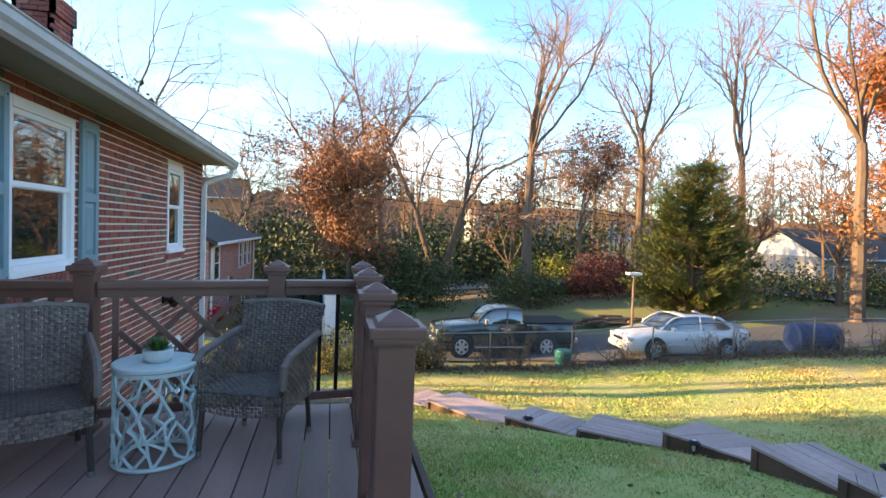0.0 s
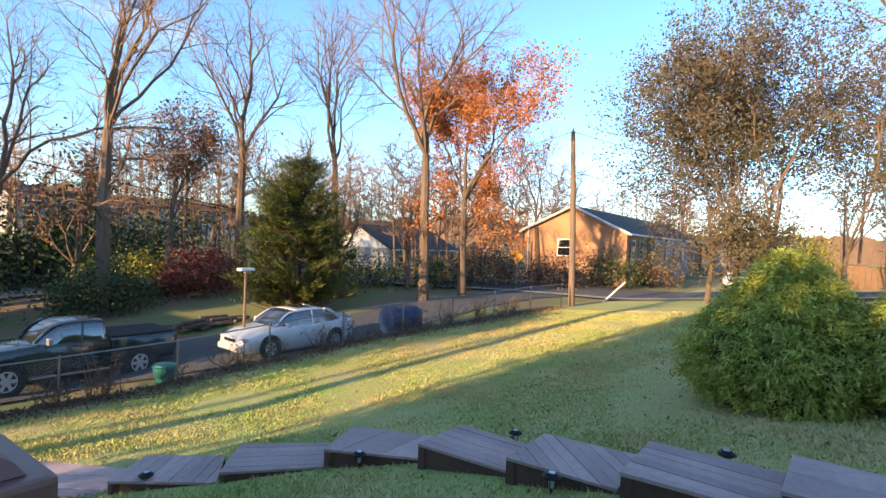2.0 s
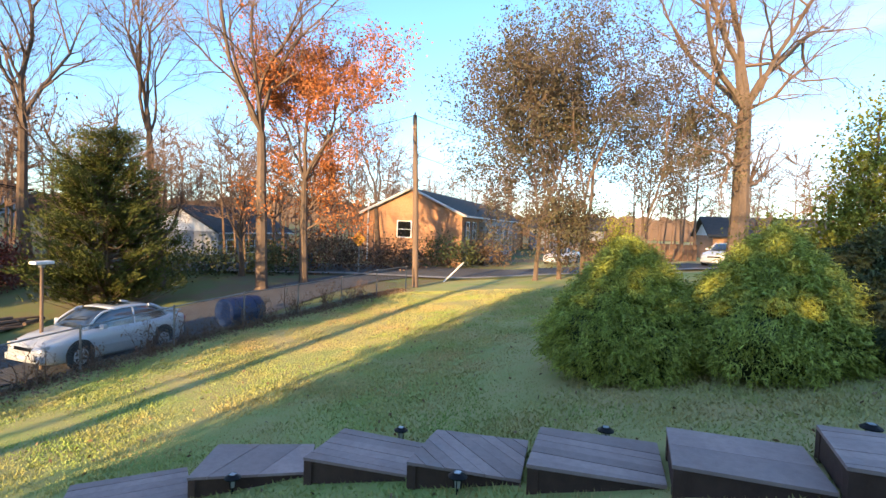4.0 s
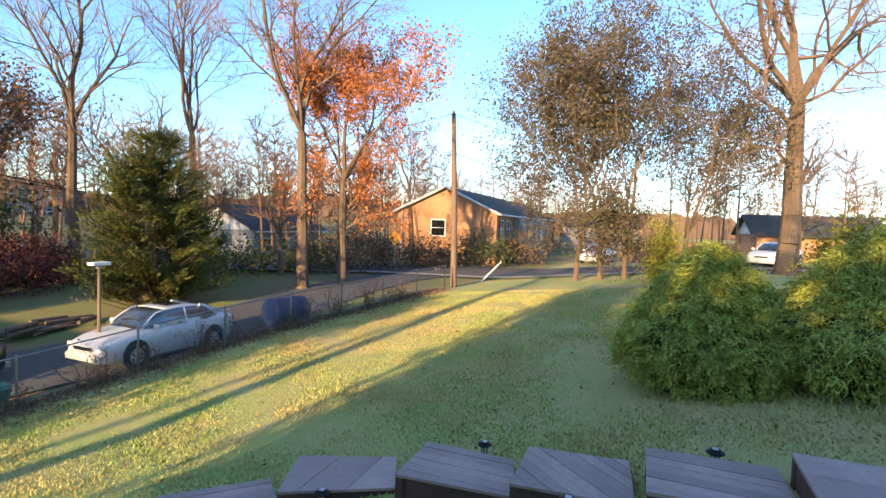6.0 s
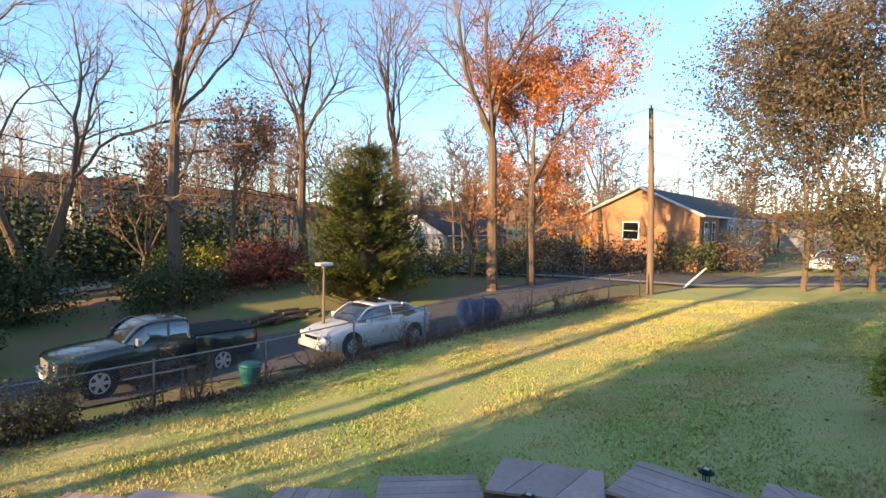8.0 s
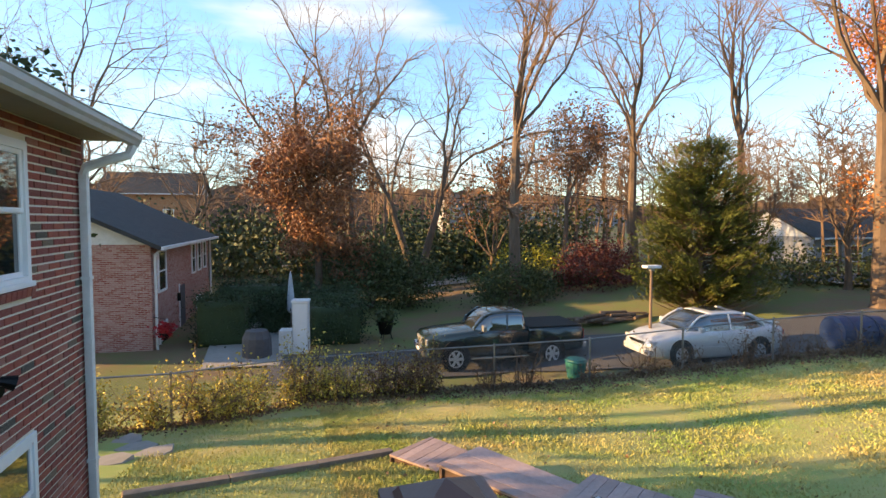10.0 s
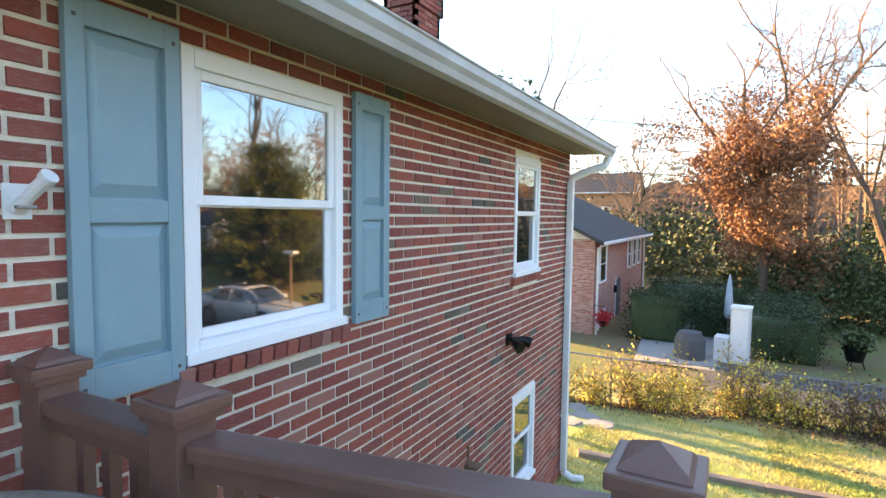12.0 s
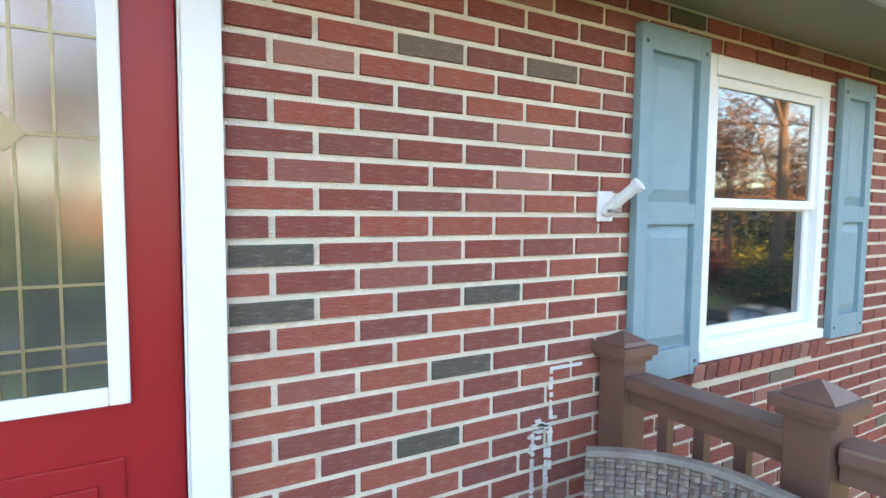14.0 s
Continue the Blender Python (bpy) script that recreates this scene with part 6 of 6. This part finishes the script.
part("sign_plate", box((-0.02, -0.36, -0.36), (0.02, 0.36, 0.36), 0.01, None, Matrix.Translation((-0.06, 0, 2.2)) @ Matrix.Rotation(math.pi / 4, 4, "X")), M_YELLOW, rsg)
part("support", tube([(0.4, -0.8, -0.1), (0.4, -0.8, 3.2)], 0.035, 6), M_POLE, rsg)
ln = thing("lantern_post", (29.9, -9.9, ground_z(29.9, -9.9)), "black post lantern with a finial", "lantern")
part("pole", tube([(0, 0, -0.1), (0, 0, 3.12)], [0.07, 0.06], 10), M_BLACK, ln)
part("lantern", lathe([(0.06, 3.1), (0.15, 3.18), (0.17, 3.5), (0.20, 3.52), (0.06, 3.66), (0.03, 3.72), (0.05, 3.76), (0.0, 3.82)], 10), M_BLACK, ln)
part("ladder_rest", tube([(-0.22, 0, 3.0), (0.22, 0, 3.0)], 0.02, 6), M_BLACK, ln)

# ---- loose things beyond the fence ----
dr = thing("plastic_drum", (18.0, 12.1, ground_z(18.0, 12.1)), "big blue plastic drum lying by the fence", "drum", rz=-12)
part("drum_body", tube([(-0.75, 0, 0.5), (-0.7, 0, 0.5), (0.7, 0, 0.5), (0.75, 0, 0.5)], [0.42, 0.5, 0.5, 0.42], 20), M_BLUE, dr)
for x in (-0.35, 0.35):
    part("hoop", tube([(x - 0.03, 0, 0.5), (x + 0.03, 0, 0.5)], 0.52, 20), M_BLUE, dr)
tubb = thing("plastic_tub", (10.0, 14.3, ground_z(10.0, 14.3)), "teal plastic tub beside the fence", "tub")
part("tub", lathe([(0.24, 0), (0.32, 0.5), (0.35, 0.52), (0.33, 0.53)], 16), M_TEAL, tubb)
part("tub_lid", lathe([(0.3, 0.53), (0.28, 0.58), (0.1, 0.61)], 16), M_TEAL, tubb)
cb2 = thing("outdoor_cabinet", (2.1, 20.0, ground_z(2.1, 20.0)), "tall white outdoor storage cabinet", "cabinet", rz=-8)
part("body", box((-0.28, -0.28, 0), (0.28, 0.28, 1.85), 0.02), M_WHITEP, cb2)
part("lid", box((-0.31, -0.31, 1.85), (0.31, 0.31, 1.93), 0.02), M_WHITE, cb2)
part("cabinet_door", box((-0.24, -0.295, 0.08), (0.24, -0.282, 1.8), 0.004), M_WHITE, cb2)
part("side_box", box((-0.75, -0.3, 0), (-0.3, 0.3, 0.85), 0.02), M_WHITEP, cb2)
um = thing("patio_umbrella", (1.7, 23.4, ground_z(1.7, 23.4)), "closed pale blue patio umbrella", "umbrella")
part("pole", tube([(0, 0, 0), (0, 0, 2.6)], 0.025, 8), M_STEEL, um)
part("canopy", lathe([(0.10, 0.9), (0.16, 1.0), (0.14, 1.6), (0.08, 2.3), (0.02, 2.65)], 10), M_UMB, um)
part("base", lathe([(0.25, 0), (0.25, 0.06), (0.06, 0.1)], 16), M_GREYB, um)
gr = thing("covered_grill", (0.6, 19.6, ground_z(0.6, 19.6)), "covered dark barbecue grill on the patio", "grill")
part("cover", lathe([(0.5, 0), (0.48, 0.7), (0.36, 0.95), (0.1, 1.0)], 12), M_GREYB, gr)
pl = thing("planter", (5.4, 21.4, ground_z(5.4, 21.4)), "dark planter on legs with a bushy plant", "planter")
part("pot", lathe([(0.24, 0.25), (0.34, 0.75), (0.36, 0.78)], 14), M_BLACK, pl)
for k in range(3):
    a = k * 2.1
    part("leg", tube([(0.2 * math.cos(a), 0.2 * math.sin(a), 0.3), (0.28 * math.cos(a), 0.28 * math.sin(a), 0)], 0.02, 5), M_BLACK, pl)
s = Soup()
for _ in range(500):
    s.leaf(Vector((rnd.gauss(0, 0.22), rnd.gauss(0, 0.22), 0.95 + rnd.gauss(0, 0.16))), 0.14, rnd)
tagged(part("foliage", s.mesh("foliage", M_SHRUB), None, pl), kind="stuff")
fb = thing("hanging_flowers", (-2.6, 21.0, -2.6), "red flower basket hung on the neighbouring house", "flowers")
s = Soup()
for _ in range(400):
    s.leaf(Vector((rnd.gauss(0, 0.16), rnd.gauss(0, 0.16), rnd.gauss(0, 0.14))), 0.11, rnd)
tagged(part("petals", s.mesh("petals", M_REDF), None, fb), kind="stuff")
part("basket", lathe([(0.06, -0.35), (0.18, -0.2), (0.2, -0.1)], 12), M_BLACK, fb)
part("hook", tube([(0, 0, -0.1), (0, 0, 0.4), (-0.5, 0.42, 0.42)], 0.015, 5), M_BLACK, fb)
bn = thing("wheelie_bin", (33.5, 19.0, ground_z(33.5, 19.0)), "blue wheeled rubbish bin by the street", "bin")
part("body", box((-0.3, -0.32, 0.05), (0.3, 0.32, 0.95), 0.04), M_BLUE, bn)
part("lid", box((-0.34, -0.34, 0.95), (0.34, 0.34, 1.02), 0.02), M_BLUE, bn)
wp = thing("woodpile", (14.8, 19.5, ground_z(14.8, 19.5)), "low heap of cut branches and logs", "woodpile")
for k in range(26):
    a = rnd.uniform(-0.5, 0.5)
    x, y, z = rnd.uniform(-1.6, 1.6), rnd.uniform(-0.5, 0.5), rnd.uniform(0.06, 0.45) * max(0.3, 1 - abs(k - 13) / 16)
    part("log", tube([(x - 0.6 * math.cos(a), y - 0.6 * math.sin(a), z), (x + 0.6 * math.cos(a), y + 0.6 * math.sin(a), z)], rnd.uniform(0.04, 0.09), 7), M_BARK, wp)


# ---- deck furniture ----
def weave(bm, fn, nu, nv, lift=0.006):
    """Woven strands over a surface fn(u, v): small arched cells, over and under by turns."""
    for i in range(nu):
        for j in range(nv):
            over = (i + j) % 2 == 0
            u0, u1, v0, v1 = i / nu, (i + 1) / nu, j / nv, (j + 1) / nv
            g = 0.06
            du, dv = (u1 - u0) * g, (v1 - v0) * g
            p = [Vector(fn(a, b)) for a, b in ((u0 + du, v0 + dv), (u1 - du, v0 + dv), (u1 - du, v1 - dv), (u0 + du, v1 - dv))]
            nrm = (p[1] - p[0]).cross(p[3] - p[0]).normalized()
            k = [bm.verts.new(q) for q in p]
            if over:
                m0, m1 = bm.verts.new((p[0] + p[1]) / 2 + nrm * lift), bm.verts.new((p[3] + p[2]) / 2 + nrm * lift)
                bm.faces.new((k[0], m0, m1, k[3]))
                bm.faces.new((m0, k[1], k[2], m1))
            else:
                m0, m1 = bm.verts.new((p[0] + p[3]) / 2 - nrm * lift * 0.4), bm.verts.new((p[1] + p[2]) / 2 - nrm * lift * 0.4)
                bm.faces.new((k[0], k[1], m1, m0))
                bm.faces.new((m0, m1, k[2], k[3]))


def wicker_chair(x, y, rz):
    c = thing("wicker_chair", (x, y, 0.001), "dark brown woven wicker armchair on the deck", "chair", "deck armchairs", rz=rz)
    # faces -y; seat 0.50 wide
    def back(u, v):
        w = 0.25 + 0.035 * v
        xx = -w + 2 * w * u
        return (xx, 0.20 + 0.13 * v - 0.05 * (1 - (2 * u - 1) ** 2) * -1 - 0.03, 0.36 + 0.50 * v + 0.02 * (1 - (2 * u - 1) ** 2) * v)
    bm = bmesh.new()
    weave(bm, back, 20, 30)
    weave(bm, lambda u, v: tuple(Vector(back(1 - u, v)) + Vector((0, 0.035, 0))), 20, 30)
    part("backrest", bm, M_WICKER, c)
    part("back_rim", tube([tuple(Vector(back(k / 10, 1.0)) + Vector((0, 0.017, 0))) for k in range(11)], 0.022, 8), M_WICKER, c)
    bm = bmesh.new()
    weave(bm, lambda u, v: (-0.25 + 0.5 * u, -0.25 + 0.47 * v, 0.40 + 0.02 * math.sin(math.pi * v)), 22, 22)
    weave(bm, lambda u, v: (-0.26 + 0.52 * u, -0.262, 0.29 + 0.11 * v - 0.03 * math.sin(math.pi * u) * (1 - v)), 22, 6)
    part("seat", bm, M_WICKER, c)
    part("seat_core", box((-0.245, -0.25, 0.33), (0.245, 0.20, 0.393), 0.02), M_WICKER, c)
    for s in (-1, 1):
        bm = bmesh.new()
        weave(bm, lambda u, v: (s * (0.265 + 0.02 * v), -0.26 + 0.48 * u, 0.29 + (0.34 + 0.06 * u - 0.03 * (1 - u)) * v), 20, 16)
        weave(bm, lambda u, v: (s * (0.235 + 0.02 * v), 0.22 - 0.48 * u, 0.36 + (0.27 + 0.06 * (1 - u) - 0.03 * u) * v), 20, 13)
        a = part("arm", bm, M_WICKER, c)
        part("arm_rim", tube([(s * 0.27, -0.27, 0.45), (s * 0.272, -0.262, 0.585), (s * 0.274, -0.20, 0.625), (s * 0.276, 0.0, 0.655), (s * 0.276, 0.25, 0.69)], 0.024, 8), M_WICKER, a)
    for lx, ly, bx, by in ((-0.235, -0.235, -0.25, -0.25), (0.235, -0.235, 0.25, -0.25), (-0.22, 0.20, -0.23, 0.25), (0.22, 0.20, 0.23, 0.25)):
        lg = part("leg", tube([(lx, ly, 0.36), (bx, by, 0.03)], [0.018, 0.015], 8), M_WLEG, c)
        part("foot_cap", tube([(bx, by, 0.0), (bx, by, 0.03)], 0.017, 8), M_STEEL, lg)
    return c


for cx, cy, cr in ((1.63, 0.40, -19), (0.62, 0.19, 27)):
    wicker_chair(cx, cy, cr).scale = (0.88, 0.9, 0.85)

st = thing("side_table", (1.14, 0.27, 0.001), "round pale blue metal side table with branching cut-out sides", "table")
part("tabletop", lathe([(0.192, 0.475), (0.20, 0.482), (0.20, 0.497), (0.194, 0.502)], 40), M_TABLE, st)
part("top_ring", lathe([(0.186, 0.455), (0.19, 0.455), (0.19, 0.476), (0.186, 0.476)], 40), M_TABLE, st)
part("base_ring", tube([(0.187 * math.cos(2 * math.pi * k / 40), 0.187 * math.sin(2 * math.pi * k / 40), 0.012) for k in range(41)], 0.012, 6), M_TABLE, st)
rnd = random.Random(21)
cols, rws = 14, 7
pt = {}
for i in range(cols):
    for j in range(rws + 1):
        a = 2 * math.pi * (i + 0.5 * (j % 2)) / cols + (rnd.uniform(-0.15, 0.15) if 0 < j < rws else 0)
        z = 0.02 + 0.44 * j / rws + (rnd.uniform(-0.022, 0.022) if 0 < j < rws else 0)
        pt[i, j] = (a, z)


def on_drum(a, z):
    return (0.187 * math.cos(a), 0.187 * math.sin(a), z)


for (i, j), (a, z) in list(pt.items()):
    if j == rws:
        continue
    nbrs = [((i) % cols, j + 1), ((i + (1 if j % 2 else -1)) % cols, j + 1)]
    for kk, nb2 in enumerate(nbrs):
        if rnd.random() < 0.22:
            continue
        b, z2 = pt[nb2]
        while b - a > math.pi:
            b -= 2 * math.pi
        while a - b > math.pi:
            b += 2 * math.pi
        bow = rnd.uniform(-0.05, 0.05)
        pts = [on_drum(a + (b - a) * f + bow * math.sin(math.pi * f), z + (z2 - z) * f) for f in (0, 0.25, 0.5, 0.75, 1)]
        part("branch_strut", tube(pts, [0.011, 0.0085, 0.0075, 0.0085, 0.011], 5), M_TABLE, st)
pp = thing("potted_plant", (1.15, 0.26, 0.504), "small succulent in a white ceramic pot", "plant")
part("pot", lathe([(0.055, 0), (0.068, 0.02), (0.072, 0.055), (0.068, 0.062), (0.062, 0.056)], 24), M_POT, pp)
s = Soup()
for _ in range(160):
    a, e = rnd.uniform(0, 6.28), rnd.uniform(0.3, 1.4)
    d = Vector((math.cos(a) * math.cos(e), math.sin(a) * math.cos(e), math.sin(e)))
    p = Vector((d.x * 0.03, d.y * 0.03, 0.055))
    b = d.cross(Vector((0, 0, 1))).normalized() * 0.007
    ln2 = rnd.uniform(0.035, 0.075)
    k = len(s.v)
    for q in (p - b * 0.5, p + b * 0.5, p + d * ln2 * 0.6 + b, p + d * ln2, p + d * ln2 * 0.6 - b):
        s.v.append((q.x, q.y, q.z))
    s.f.append((k, k + 1, k + 2, k + 3, k + 4))
part("succulent", s.mesh("succulent", M_LEAF), None, pp)


# ---- the bricks of the house wall, last ----
def brick_mesh(ln, h=0.0545):
    v = [(-0.02, 0, 0), (-0.02, ln, 0), (-0.02, ln, h), (-0.02, 0, h), (0.0, 0.0025, 0.0025), (0.0, ln - 0.0025, 0.0025), (0.0, ln - 0.0025, h - 0.0025), (0.0, 0.0025, h - 0.0025)]
    f = [(4, 5, 6, 7), (0, 1, 5, 4), (1, 2, 6, 5), (2, 3, 7, 6), (3, 0, 4, 7)]
    return v, f


def brick_spans():
    """Each brick's y, z and length on the face, cut at the openings and the corner."""
    out = []
    k0 = int((-2.9 - 1.5) / C_BR)
    for row in range(k0, int((Z_TOP - 1.5) / C_BR) + 1):
        z = 1.5 + row * C_BR - 0.0545
        if z + 0.0545 > Z_TOP:
            continue
        off = 0.0 if row % 2 == 0 else 0.5
        n0 = int((-3.0) / L_BR) - 1
        for n in range(n0, int(CORNER_Y / L_BR) + 1):
            y0, y1 = (n + off) * L_BR, (n + off) * L_BR + L_BR - 0.0135
            y1 = min(y1, CORNER_Y)
            pieces = [(y0, y1)]
            for a, b, c, d in OPEN:
                m = 0.06 if (a, c) == (OPEN[3][0], OPEN[3][2]) else 0.0
                low = 0.095 if c not in (0.0,) else 0.0
                if z + 0.0545 > c - low and z < d + m:
                    nxt = []
                    for p, q in pieces:
                        if q <= a - m or p >= b + m:
                            nxt.append((p, q))
                        else:
                            if p < a - m:
                                nxt.append((p, a - m))
                            if q > b + m:
                                nxt.append((b + m, q))
                    pieces = nxt
            out += [(p, z, q - p) for p, q in pieces if q - p > 0.025]
    return out


SPANS = brick_spans()
near_s = [s for s in SPANS if -0.6 < s[0] < 0.80 and s[1] > 0.42]
near_s = near_s[:300]
taken = set(near_s)
cache = {}
for y, z, ln3 in near_s:
    key = round(ln3, 3)
    if key not in cache:
        cache[key] = mesh("brick", *brick_mesh(ln3), M_BRICK)
    b = part("brick", cache[key], None, wall_east)
    b.location = (random.uniform(0.0, 0.003), y, z)
rest = Soup()
for y, z, ln3 in SPANS:
    if (y, z, ln3) in taken:
        continue
    v, f = brick_mesh(ln3)
    k = len(rest.v)
    dx = random.uniform(0.0, 0.003)
    rest.v += [(a + dx, b + y, c + z) for a, b, c in v]
    rest.f += [tuple(i + k for i in q) for q in f]
tagged(part("bricks", rest.mesh("bricks", M_BRICKS), None, wall_east), kind="stuff")
